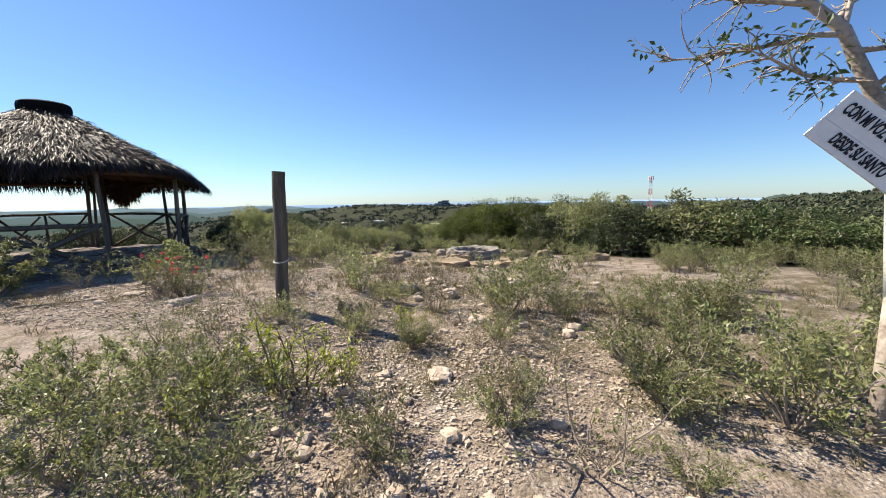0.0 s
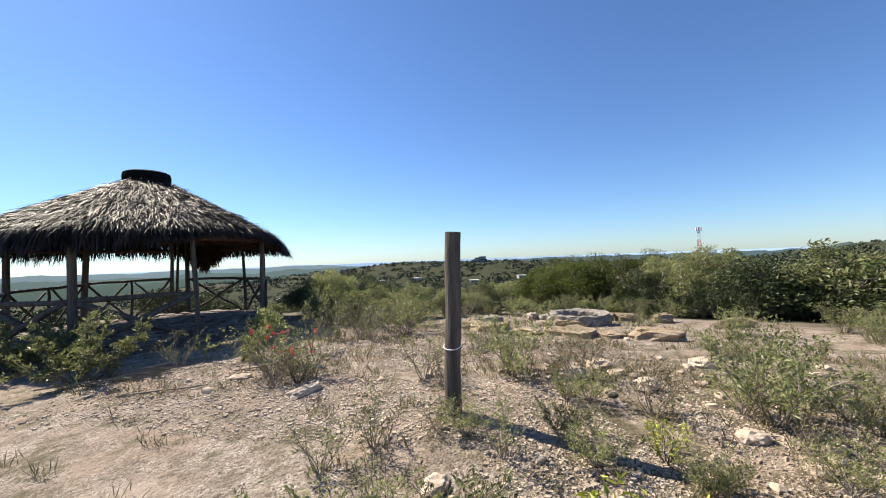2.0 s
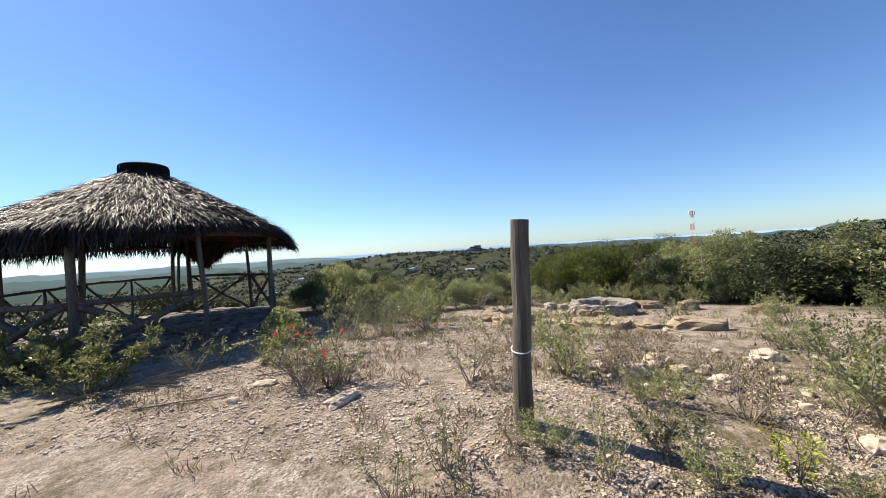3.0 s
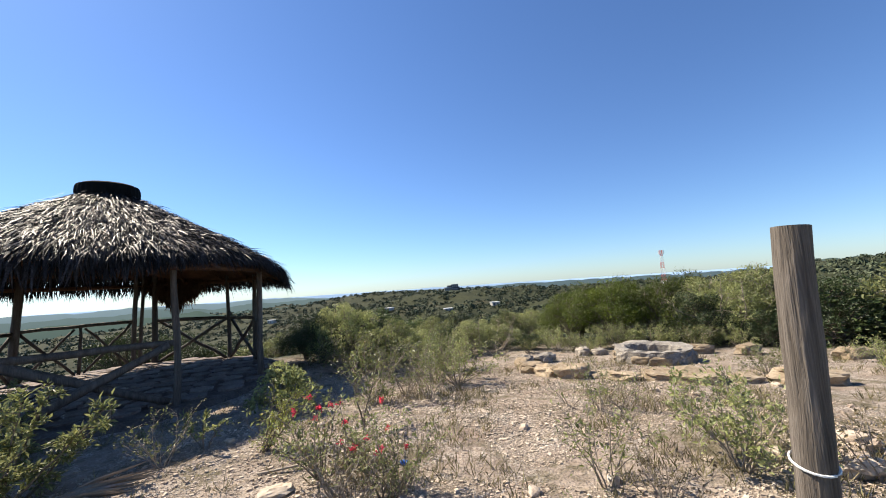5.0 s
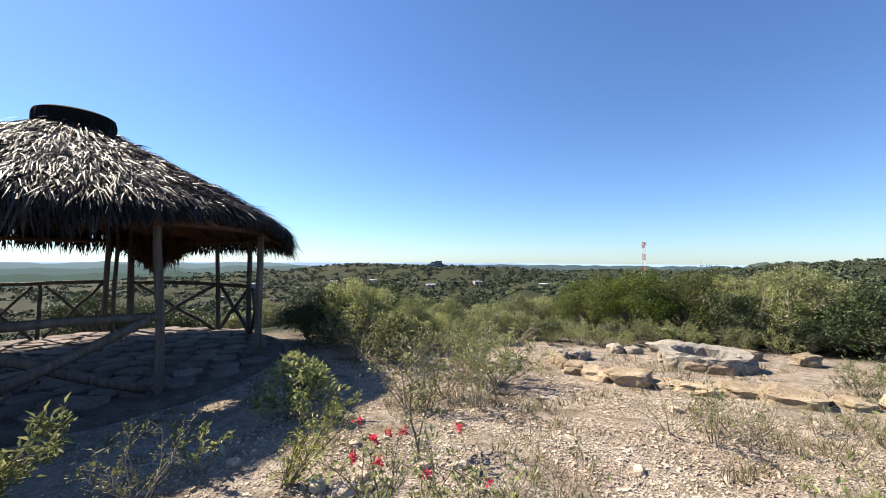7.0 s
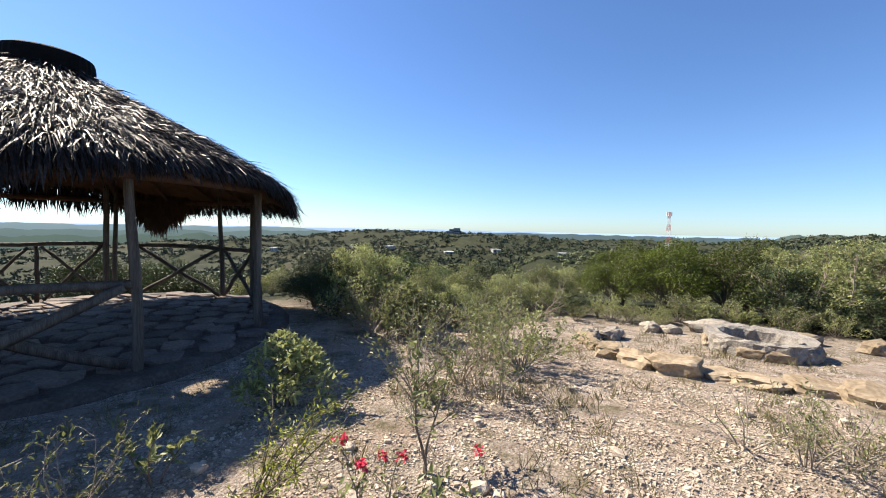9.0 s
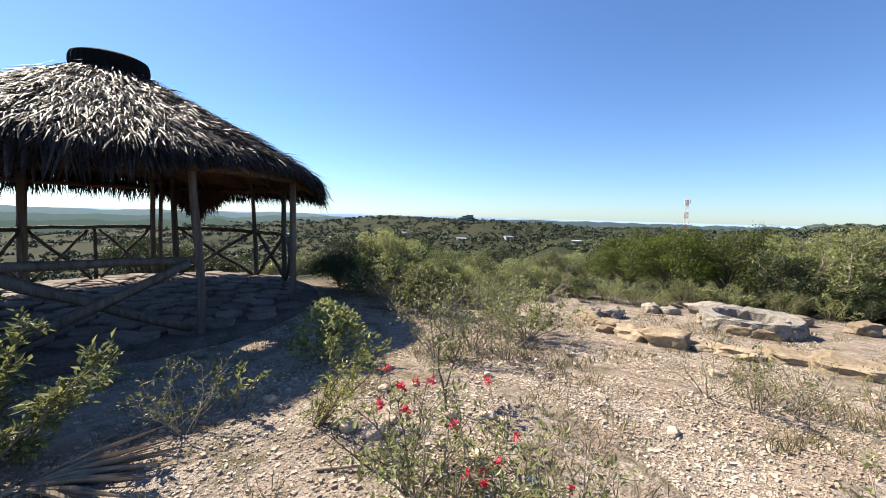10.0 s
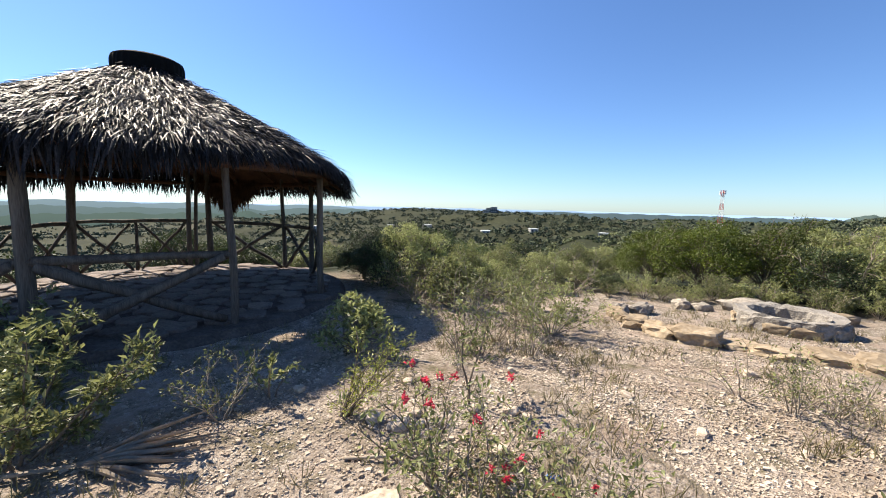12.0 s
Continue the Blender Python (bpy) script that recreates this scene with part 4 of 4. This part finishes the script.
n_done = 0
while n_done < 70:
    x, y = prng.uniform(0.6, 8.0), prng.uniform(2.8, 10.5)
    if not clear(x, y) or prng.random() > 0.3 + 0.16 * x or math.hypot(x - 2.2, y - 2.9) < 0.7:
        continue
    put(prng.choice((P_FIELD, P_FIELD_B, P_FIELD, P_DRY)), x, y, prng.uniform(0.4, 0.68), prng.uniform(0, 360))
    n_done += 1
n_done = 0
while n_done < 52:
    x, y = prng.uniform(-1.5, 3.4), prng.uniform(2.3, 5.2)
    if not clear(x, y) or (x > 1.2 and y < 2.9):
        continue
    put(prng.choice((P_DRY_B, P_FIELD_B, P_DRY, P_FIELD)), x, y, prng.uniform(0.26, 0.46), prng.uniform(0, 360))
    n_done += 1
n_done = 0
while n_done < 12:
    x, y = prng.uniform(-3.2, 0.5), prng.uniform(5.2, 8.6)
    if not clear(x, y):
        continue
    put(prng.choice((P_DRY, P_DRY_B, P_BARE, P_BARE)), x, y, prng.uniform(0.4, 0.62), prng.uniform(0, 360))
    n_done += 1
n_done = 0
while n_done < 8:
    x, y = prng.uniform(-6.6, -3.8), prng.uniform(7.4, 11)
    if not clear(x, y) or math.hypot(x + 4.5, y - 5.5) < 1.2:
        continue
    put(prng.choice((P_DRY, P_DRY_B, P_YOUNG)), x, y, prng.uniform(0.35, 0.6), prng.uniform(0, 360))
    n_done += 1

# bushes along the edge of the hilltop and down the slope
for x, y, kind, sc, sz in ((-0.9, 16.0, P_BIG, 0.8, 1.1), (0.2, 15.6, P_BIG, 1.0, 1.12), (1.6, 15.3, P_BIG, 1.0, 1.12), (-0.3, 17.2, P_BIG, 1.0, 1.15), (1.2, 17.4, P_BIG, 1.1, 1.15), (3.0, 16.8, P_BIG, 1.1, 1.2), (2.2, 14.3, P_BIG_DARK, 0.85, 1.0),
                          (2.9, 14.6, P_BIG_SAGE, 0.95, 1.15), (3.4, 13.4, P_BIG_DARK, 0.6, 0.9), (4.4, 14.8, P_BIG_SAGE, 1.15, 1.2), (4.4, 13.0, P_BIG_DARK, 0.9, 1.1), (5.6, 13.6, P_BIG_DARK, 1.05, 0.85), (5.9, 12.2, P_BIG_DARK, 0.9, 0.85), (7.2, 12.4, P_BIG_DARK, 1.1, 0.78), (7.6, 11.0, P_BIG_DARK, 1.0, 0.75), (8.8, 11.6, P_BIG_DARK, 1.1, 0.75), (6.6, 14.8, P_BIG_GREEN, 1.2, 0.95), (8.6, 13.6, P_BIG_SAGE, 1.2, 0.85), (9.8, 9.8, P_BIG_DARK, 1.0, 0.7), (10.6, 11.2, P_BIG_GREEN, 1.1, 0.75), (9.4, 7.8, P_BIG_GREEN, 0.9, 0.9),
                          (-7.2, 11.3, P_BIG_DARK, 0.62, 1.05), (-7.9, 11.9, P_BIG_DARK, 0.6, 0.9), (-6.9, 12.3, P_BIG_DARK, 0.8, 0.95), (3.4, 15.2, P_BIG_SAGE, 1.15, 1.1), (-8.1, 12.9, P_BIG_DARK, 0.8, 0.9), (-6.6, 11.3, P_BIG_SAGE, 0.66, 1.35), (-5.2, 11.9, P_BIG_SAGE, 0.5, 1.1), (-5.0, 13.3, P_BIG_OLIVE, 0.75, 0.9), (-3.9, 14.8, P_BIG_SAGE, 0.7, 0.85), (-2.9, 15.9, P_BIG_OLIVE, 0.75, 0.9), (-7.6, 13.6, P_BIG_DARK, 0.8, 0.85), (-5.9, 14.6, P_BIG_GREEN, 0.8, 0.75), (-2.2, 17.0, P_BIG_SAGE, 0.8, 0.9), (-4.4, 16.8, P_BIG_DARK, 0.85, 0.8), (-9.0, 14.6, P_BIG_SAGE, 0.8, 0.75), (-5.7, 12.0, P_BIG_OLIVE, 0.65, 0.9), (-6.7, 13.6, P_BIG_GREEN, 0.9, 0.9), (-4.9, 12.6, P_BIG_SAGE, 0.55, 0.8), (-12.4, 13.9, P_BIG_GREEN, 0.85, 0.8), (-14.0, 12.9, P_BIG_GREEN, 1.0, 1.15), (-13.2, 13.8, P_BIG_GREEN, 0.9, 1.1), (-4.0, 13.6, P_BIG_OLIVE, 0.6, 0.8), (-3.1, 14.4, P_BIG_SAGE, 0.6, 0.8), (-2.4, 14.0, P_BIG_GREEN, 0.45, 0.7), (-15.2, 9.6, P_BIG_GREEN, 0.8, 0.7), (-14.6, 7.4, P_BIG_DARK, 0.8, 0.7), (-13.2, 5.4, P_BIG_GREEN, 0.8, 0.7)):
    put(kind, x, y, sc, prng.uniform(0, 360), -0.03, sz)
n_done = 0
while n_done < 290:
    a, d = radians(prng.uniform(12, 165)), 8.5 + 36.0 * prng.random() ** 1.4 + 3.5
    x, y = -3 + d * math.cos(a), 4 + d * math.sin(a)
    deg = math.degrees(a)
    if math.hypot(x - GX, y - GY) < 5.5 or (d < 14.0 and 98 < deg < 112) or (d < 15.5 and 55 < deg < 98) or (d < 16 and 118 < deg < 150):
        continue
    kind = prng.choice((P_FAR_GREEN, P_FAR_SAGE, P_FAR_DARK, P_FAR_GREEN) if deg < 62 else (P_FAR_OLIVE, P_FAR_SAGE, P_FAR_OLIVE, P_FAR_DARK, P_FAR_DARK, P_FAR_GREEN))
    put(kind, x, y, prng.uniform(0.7, 1.15) * (1.2 if deg < 62 else 0.72 if deg < 104 else 0.95), prng.uniform(0, 360), -0.05, prng.uniform(0.7, 1.0))
    n_done += 1


# ---- woods and scrub on the hills, too many to count ----
def woods(name, label, count, r0, r1, az0, az1, size0, size1, seed, leaves, mat):
    g = np.random.default_rng(seed)
    placed = []
    while len(placed) < count:
        a = radians(g.uniform(az0, az1))
        d = math.exp(g.uniform(math.log(r0), math.log(r1)))
        x, y = -3 + d * math.cos(a), 4 + d * math.sin(a)
        if math.hypot(x + 51, y - 450) < 30:
            continue
        if fbm(x, y, 0.02, 21.0) < -0.12 + 0.25 * g.random() - 0.25:
            continue
        placed.append((x, y, land(x, y), g.uniform(size0, size1) * (0.7 + d / r1)))
    P = np.array(placed)
    n = len(P) * leaves
    c = np.repeat(P[:, :3], leaves, 0)
    R = np.repeat(P[:, 3], leaves)
    q = g.normal(size=(n, 3))
    q /= np.linalg.norm(q, axis=1)[:, None]
    q *= (0.55 + 0.5 * g.random((n, 1)))
    q[:, 2] = np.abs(q[:, 2]) * 0.75
    centre = c + q * R[:, None]
    face = q + g.normal(size=(n, 3)) * 0.35
    u = np.cross(face, g.normal(size=(n, 3)))
    u /= np.linalg.norm(u, axis=1)[:, None]
    w = np.cross(u, face)
    w /= np.linalg.norm(w, axis=1)[:, None]
    ls = (R * (0.16 if r0 < 30 else 0.34))[:, None]
    V = np.stack([centre - u * ls, centre + w * ls * 0.6, centre + u * ls, centre - w * ls * 0.6], 1).reshape(-1, 3)
    me = bpy.data.meshes.new(name)
    me.vertices.add(len(V))
    me.vertices.foreach_set("co", V.ravel())
    me.loops.add(n * 4)
    me.loops.foreach_set("vertex_index", np.arange(n * 4))
    me.polygons.add(n)
    me.polygons.foreach_set("loop_start", np.arange(0, n * 4, 4))
    me.materials.append(mat)
    me.update()
    me.validate()
    tagged(new(name, me), label, "woods", kind="stuff")


woods("near_scrub", "grey-green scrub covering the slope below the hilltop", 2200, 20, 70, 10, 172, 0.4, 0.95, 1, 90, M_WOODS)
woods("valley_scrub", "olive scrub and trees across the valley", 8500, 50, 250, 20, 168, 0.8, 1.9, 2, 26, M_WOODS)
woods("hill_woods", "woods on the hills, haze painted as a darker, bluer green", 12000, 200, 950, 25, 165, 1.5, 3.2, 3, 16, M_HAZED_HILLWOODS)


# ---- mast and buildings far off ----
def mast(x, y, z0, h):
    ob = thing("radio_mast", x, y, z0, "red and white lattice radio mast with antennas on top", "mast")
    bands = 7
    for b in range(bands):
        s = Shape()
        za, zb = h * b / bands, h * (b + 1) / bands
        wa, wb = 1.35 - 0.85 * b / bands, 1.35 - 0.85 * (b + 1) / bands
        corners = [(1, 1), (-1, 1), (-1, -1), (1, -1)]
        for i, (cx, cy) in enumerate(corners):
            s.tube([(cx * wa, cy * wa, za), (cx * wb, cy * wb, zb)], [0.11, 0.11], 4)
            nx, ny = corners[(i + 1) % 4]
            zm, wm = (za + zb) / 2, (wa + wb) / 2
            s.tube([(cx * wa, cy * wa, za), (nx * wm, ny * wm, zm)], [0.07, 0.07], 4)
            s.tube([(cx * wm, cy * wm, zm), (nx * wb, ny * wb, zb)], [0.07, 0.07], 4)
            s.tube([(cx * wb, cy * wb, zb), (nx * wb, ny * wb, zb)], [0.07, 0.07], 4)
        part("lattice_section", s, M_TOWER_RED if b % 2 == 0 else M_TOWER_WHITE, ob, "red lattice section" if b % 2 == 0 else "white lattice section")
    for i in range(6):
        a = i * math.pi / 3
        s = Shape()
        s.box((1.5 * math.cos(a), 1.5 * math.sin(a), h - 1.2), (0.5, 0.5, 2.6))
        part("antenna", s, M_TOWER_WHITE, ob, "pale panel antenna")


mast_foot = min(-12.0, land(113.65, 286.0))
mast(113.65, 286.0, mast_foot, 15.6 - mast_foot)


def building(x, y, w, d, h, rz, wall, label, floors=2, sink=0.4):
    ob = thing("house", x, y, land(x, y) - sink, label, "house", rz=rz)
    s = Shape()
    s.box((0, 0, h / 2), (w, d, h))
    part("wall", s, wall, ob)
    s = Shape()
    s.box((0, 0, h + 0.15), (w + 0.8, d + 0.8, 0.3))
    part("roof", s, M_ROOF, ob, "flat pale roof slab")
    cols = max(2, int(w / 3))
    for f in range(floors):
        for c in range(cols):
            s = Shape()
            s.box((-w / 2 + (c + 0.5) * w / cols, -d / 2 - 0.03, (f + 0.55) * h / floors), (w / cols * 0.45, 0.1, h / floors * 0.45))
            part("window", s, M_DARKWALL, ob, "dark window opening")


def big_house(x, y, z):
    ob = thing("hilltop_house", x, y, z, "two-storey dark modern house on the far hilltop", "house", rz=8)
    for c, size, mat, nm in (((-5.5, 0, 2.0), (9, 7, 4.0), M_WALL, "lower_wing"), ((2.5, 0, 3.6), (8, 8, 7.2), M_DARKWALL, "main_block"), ((-3.5, 0, 5.2), (6, 6, 2.2), M_DARKWALL, "upper_wing"), ((6.5, 1, 2.2), (3.5, 6, 4.4), M_DARKWALL, "side_block")):
        s = Shape()
        s.box(c, size)
        part(nm, s, mat, ob)
    for i in range(4):
        s = Shape()
        s.box((-8.6 + i * 2.1, -3.55, 2.0), (1.3, 0.1, 1.9))
        part("window", s, M_DARKWALL, ob, "dark window opening")
    # matte pale wall colour stands in for the reflection in these panes
    for i in range(3):
        for zz in (2.2, 5.3):
            s = Shape()
            s.box((0.0 + i * 2.4, -4.05, zz), (1.4, 0.1, 1.6))
            part("window", s, M_WALL, ob, "window with a pale painted reflection")
    for cx, w in ((2.5, 8.8), (-5.5, 9.6)):
        s = Shape()
        s.box((cx, 0, 7.35 if cx > 0 else 4.15), (w, 8.8, 0.3))
        part("roof", s, M_ROOF, ob, "flat roof slab")


big_house(-52.3, 462.0, land(-52.3, 462.0) - 0.2)
hr = random.Random(31)
for i in range(9):
    a, d = radians(hr.uniform(80, 128)), hr.uniform(260, 430)
    x, y = -3 + d * math.cos(a), 4 + d * math.sin(a)
    building(x, y, hr.uniform(4, 7), hr.uniform(4, 6), hr.uniform(2.2, 2.8), hr.uniform(-30, 30), M_WALL, "small pale house among scrub in the valley", 1)


# ---- roadside tree with a board ----
tr = random.Random(8)
tree = thing("tree", 2.235, 2.90, 0.0, "small pale-barked tree with a whitewashed trunk and sparse leaves", "tree")
T = Vector((2.19, 2.90, 0))
trunk = [Vector(p) - T for p in ((2.19, 2.90, 0.11), (2.23, 2.95, 0.59), (2.27, 3.00, 0.90), (2.27, 3.04, 1.25), (2.27, 3.07, 1.51), (2.22, 3.11, 1.84), (2.13, 3.12, 2.02), (2.06, 3.13, 2.16), (2.00, 3.14, 2.30), (1.83, 3.14, 2.44), (1.61, 3.19, 2.65), (1.48, 3.19, 3.00))]
s = Shape()
s.tube(trunk[:3], [0.06, 0.05, 0.044], 10, lump=0.06, rng=tr)
part("trunk", s, M_BARK, tree, "dark rough foot of the trunk", True)
s = Shape()
s.tube(trunk[2:5], [0.044, 0.042, 0.04], 10, lump=0.04, rng=tr)
part("trunk", s, M_LIME, tree, "whitewashed trunk", True)
s = Shape()
s.tube(trunk[4:], [0.04, 0.038, 0.036, 0.034, 0.031, 0.026, 0.02, 0.012], 9, lump=0.05, rng=tr)
part("trunk", s, M_BARK, tree, "pale upper trunk", True)
crown = Shape()
limbs = [((2.12, 3.12, 2.04), (-0.8, -0.1, 0.0), 0.7), ((2.00, 3.14, 2.28), (-1, -0.05, 0.12), 0.8), ((2.05, 3.13, 2.19), (0.9, 0.1, 0.05), 1.0), ((2.00, 3.14, 2.30), (0.1, 0.2, 1), 0.9), ((1.87, 3.14, 2.39), (-0.3, 0.1, 1), 0.9), ((1.83, 3.14, 2.44), (-1, 0.2, 0.3), 0.6), ((2.22, 3.11, 1.86), (0.8, 0.2, 0.5), 1.0), ((1.96, 3.14, 2.34), (0.7, 0.3, 0.8), 1.1), ((2.15, 3.12, 1.99), (0.5, -0.4, 0.6), 0.8)]
for p, d, ln in limbs:
    pts = branch_points(tr, Vector(p) - T, Vector(d), ln, 6, 0.13, 0.03)
    s = Shape()
    s.tube(pts, [0.016, 0.014, 0.012, 0.01, 0.008, 0.006, 0.003], 6, False)
    for i in range(1, 7):
        for _ in range(4):
            td = (pts[i] - pts[i - 1]).normalized() * 0.7 + Vector((tr.gauss(0, 0.6), tr.gauss(0, 0.6), tr.gauss(0, 0.45)))
            tp = branch_points(tr, pts[i], td, tr.uniform(0.12, 0.34), 4, 0.3)
            s.tube(tp, [0.006, 0.005, 0.004, 0.003, 0.002], 4, False)
            if tr.random() < 0.2:
                for _ in range(16):
                    q = tp[tr.randint(1, 4)] + Vector((tr.gauss(0, 0.03), tr.gauss(0, 0.03), tr.gauss(0, 0.03)))
                    crown.leaf(q, Vector((tr.gauss(0, 1), tr.gauss(0, 1), tr.gauss(-0.2, 0.6))), Vector((tr.gauss(0, 0.6), tr.gauss(0, 0.6), 1)), tr.uniform(0.035, 0.06), 0.024)
    part("limb", s, M_BARK, tree, smooth=True)
part("crown", crown, M_LEAF_GREEN, tree)

board = thing("sign_board", 0, 0, 0, "white painted board with black lettering nailed across the tree", "sign")
fwd = Vector((0.25, 1.0, 0.0)).normalized()
right = Vector((fwd.y, -fwd.x, 0))
ang = radians(-42)
ex = (right * math.cos(ang) + Vector((0, 0, 1)) * math.sin(ang)).normalized()
ey = (-right * math.sin(ang) + Vector((0, 0, 1)) * math.cos(ang)).normalized()
ez = ex.cross(ey)
rot = Matrix((ex, ey, ez)).transposed().to_4x4()
board.matrix_basis = Matrix.Translation((1.70, 2.86, 1.735)) @ rot
BW, BH = 0.9, 0.25
for i in range(2):
    s = Shape()
    s.box((BW / 2, BH * (0.2 if i == 0 else 0.7), 0), (BW, BH * (0.395 if i == 0 else 0.595), 0.018))
    part("board", s, M_WHITE, board)


def lettering(text, x, y, size):
    cu = bpy.data.curves.new("lettering", "FONT")
    cu.body, cu.size, cu.extrude, cu.shear, cu.offset = text, size, 0.002, 0.15, 0.0022
    tmp = bpy.data.objects.new("lettering", cu)
    me = bpy.data.meshes.new_from_object(tmp)
    bpy.data.objects.remove(tmp)
    me.materials.clear()
    me.materials.append(M_LETTER)
    ob = part("lettering", me, M_LETTER, board, "black painted words")
    ob.matrix_basis = pose(x, y, 0.0115) @ Matrix.Diagonal((0.42, 1, 1, 1))


lettering("CON MI VOZ CLAM", 0.03, 0.155, 0.08)
lettering("DESDE SU SANTO", 0.09, 0.03, 0.08)


# ---- gravel and grass ----
def gravel(count, seed):
    """Angular pebbles: a wide foot ring and a smaller worn top."""
    g = random.Random(seed)
    base = ((1, 0, -0.25), (0, 1, -0.25), (-1, 0, -0.25), (0, -1, -0.25), (0.55, 0.3, 0.5), (-0.3, 0.6, 0.5), (-0.6, -0.3, 0.5), (0.3, -0.6, 0.5))
    quads = ((0, 1, 5, 4), (1, 2, 6, 5), (2, 3, 7, 6), (3, 0, 4, 7), (4, 5, 6, 7))
    V, F = [], []
    while len(F) < count * 5:
        x, y = (g.gauss(-3.2, 2.0), g.gauss(7.2, 2.2)) if g.random() < 0.75 else (g.gauss(-0.3, 1.3), g.gauss(3.6, 1.2))
        if math.hypot(x - GX, y - GY) < 3.1 or noise.noise(Vector((x * 0.9, y * 0.9, 4.0))) < -0.22 or y < 1.9 or (y < 4.2 and x < -2.6) or (x > 1.0 and y < 2.9):
            continue
        sz = min(0.036, 0.0058 * math.exp(abs(g.gauss(0, 0.66))))
        a = g.uniform(0, 6.28)
        ca, sa = math.cos(a) * sz, math.sin(a) * sz
        squash, tall = g.uniform(0.6, 1.0), g.uniform(0.6, 1.1)
        z = land(x, y)
        b = len(V)
        for vx, vy, vz in base:
            vx, vy = vx * g.uniform(0.7, 1.25), vy * squash * g.uniform(0.7, 1.25)
            V.append((x + vx * ca - vy * sa, y + vx * sa + vy * ca, z + vz * sz * tall * g.uniform(0.75, 1.25)))
        F += [tuple(b + i for i in q) for q in quads]
    tagged(new("gravel", mesh_of("gravel", V, F, M_GRAVEL)), "loose pale limestone gravel strewn on the ground", "gravel", kind="stuff")


gravel(110000, 4)


def grass(count, seed):
    g = random.Random(seed)
    s = Shape()
    k = 0
    while k < count:
        x, y = g.gauss(-1.5, 4.0), g.gauss(6.5, 3.5)
        if math.hypot(x - GX, y - GY) < 3.2 or fbm(x, y, 0.9, 33.0) < 0.05:
            continue
        if x < -2.6 and y < 5 and fbm(x, y, 1.6, 40.0) < 0.2:
            continue
        k += 1
        z = land(x, y)
        for _ in range(g.randint(4, 9)):
            p = Vector((x + g.gauss(0, 0.03), y + g.gauss(0, 0.03), z - 0.01))
            s.leaf(p, Vector((g.gauss(0, 0.5), g.gauss(0, 0.5), 1)), Vector((g.gauss(0, 1), g.gauss(0, 1), 0)), g.uniform(0.04, 0.16), 0.006)
    tagged(new("grass", s.mesh("grass", M_GRASS)), "thin dry grass and weeds between stones", "grass", kind="stuff")


grass(2600, 6)

# fallen palm leaf and sticks
frond = thing("fallen_palm_frond", -6.95, 5.55, land(-6.95, 5.55) + 0.02, "dry brown palm leaf lying on the ground", "dead leaf", rz=25)
s = Shape()
s.tube([(-0.7, -0.05, 0.0), (-0.2, 0, 0.02), (0.1, 0.02, 0.03)], [0.014, 0.012, 0.01], 5)
part("stalk", s, M_DRYTWIG, frond)
s = Shape()
for k in range(40):
    a = rng.gauss(0, 0.3)
    s.leaf(Vector((0.08, 0.02, 0.03)), Vector((math.cos(a), math.sin(a), rng.uniform(0.0, 0.22))), Vector((rng.gauss(0, 0.4), rng.gauss(0, 0.4), 1)), rng.uniform(0.5, 0.85), 0.03)
part("frond_blade", s, M_DRYTWIG, frond)
for x, y, ln, rz in ((-5.35, 6.05, 0.5, 10), (-1.75, 9.75, 1.1, -20), (-6.0, 5.0, 0.9, 30)):
    s = Shape()
    s.tube(branch_points(rng, Vector((0, 0, 0.015)), Vector((1, 0, 0.0)), ln, 6, 0.05), [0.011] * 7, 5)
    ob = part("stick", s, M_DRYTWIG, None, "dry fallen stick lying on gravel", True)
    ob.matrix_basis = pose(x, y, land(x, y), 0, 0, rz)
    tagged(ob, category="stick", group="sticks")

# dead branches reaching out of the far scrub, a scrap of litter
put(P_BARE, 2.9, 14.0, 2.6, 40, 0.3)
put(P_BARE, -3.3, 13.4, 1.9, 140)
s = Shape()
lr = random.Random(2)
for i in range(4):
    for j in range(3):
        s.v.append(Vector((i * 0.03, j * 0.03, 0.02 + lr.uniform(-0.012, 0.02))))
for i in range(3):
    for j in range(2):
        s.f.append((i * 3 + j, (i + 1) * 3 + j, (i + 1) * 3 + j + 1, i * 3 + j + 1))
scrap = part("plastic_scrap", s, material("blue_plastic", ((0.03, 0.1, 0.3), (0.06, 0.17, 0.42)), 8, 40, 0.4, 0), None, "crumpled scrap of blue plastic on the ground")
scrap.matrix_basis = pose(-4.12, 6.1, land(-4.12, 6.1), 0, 0, 30)
tagged(scrap, category="litter")
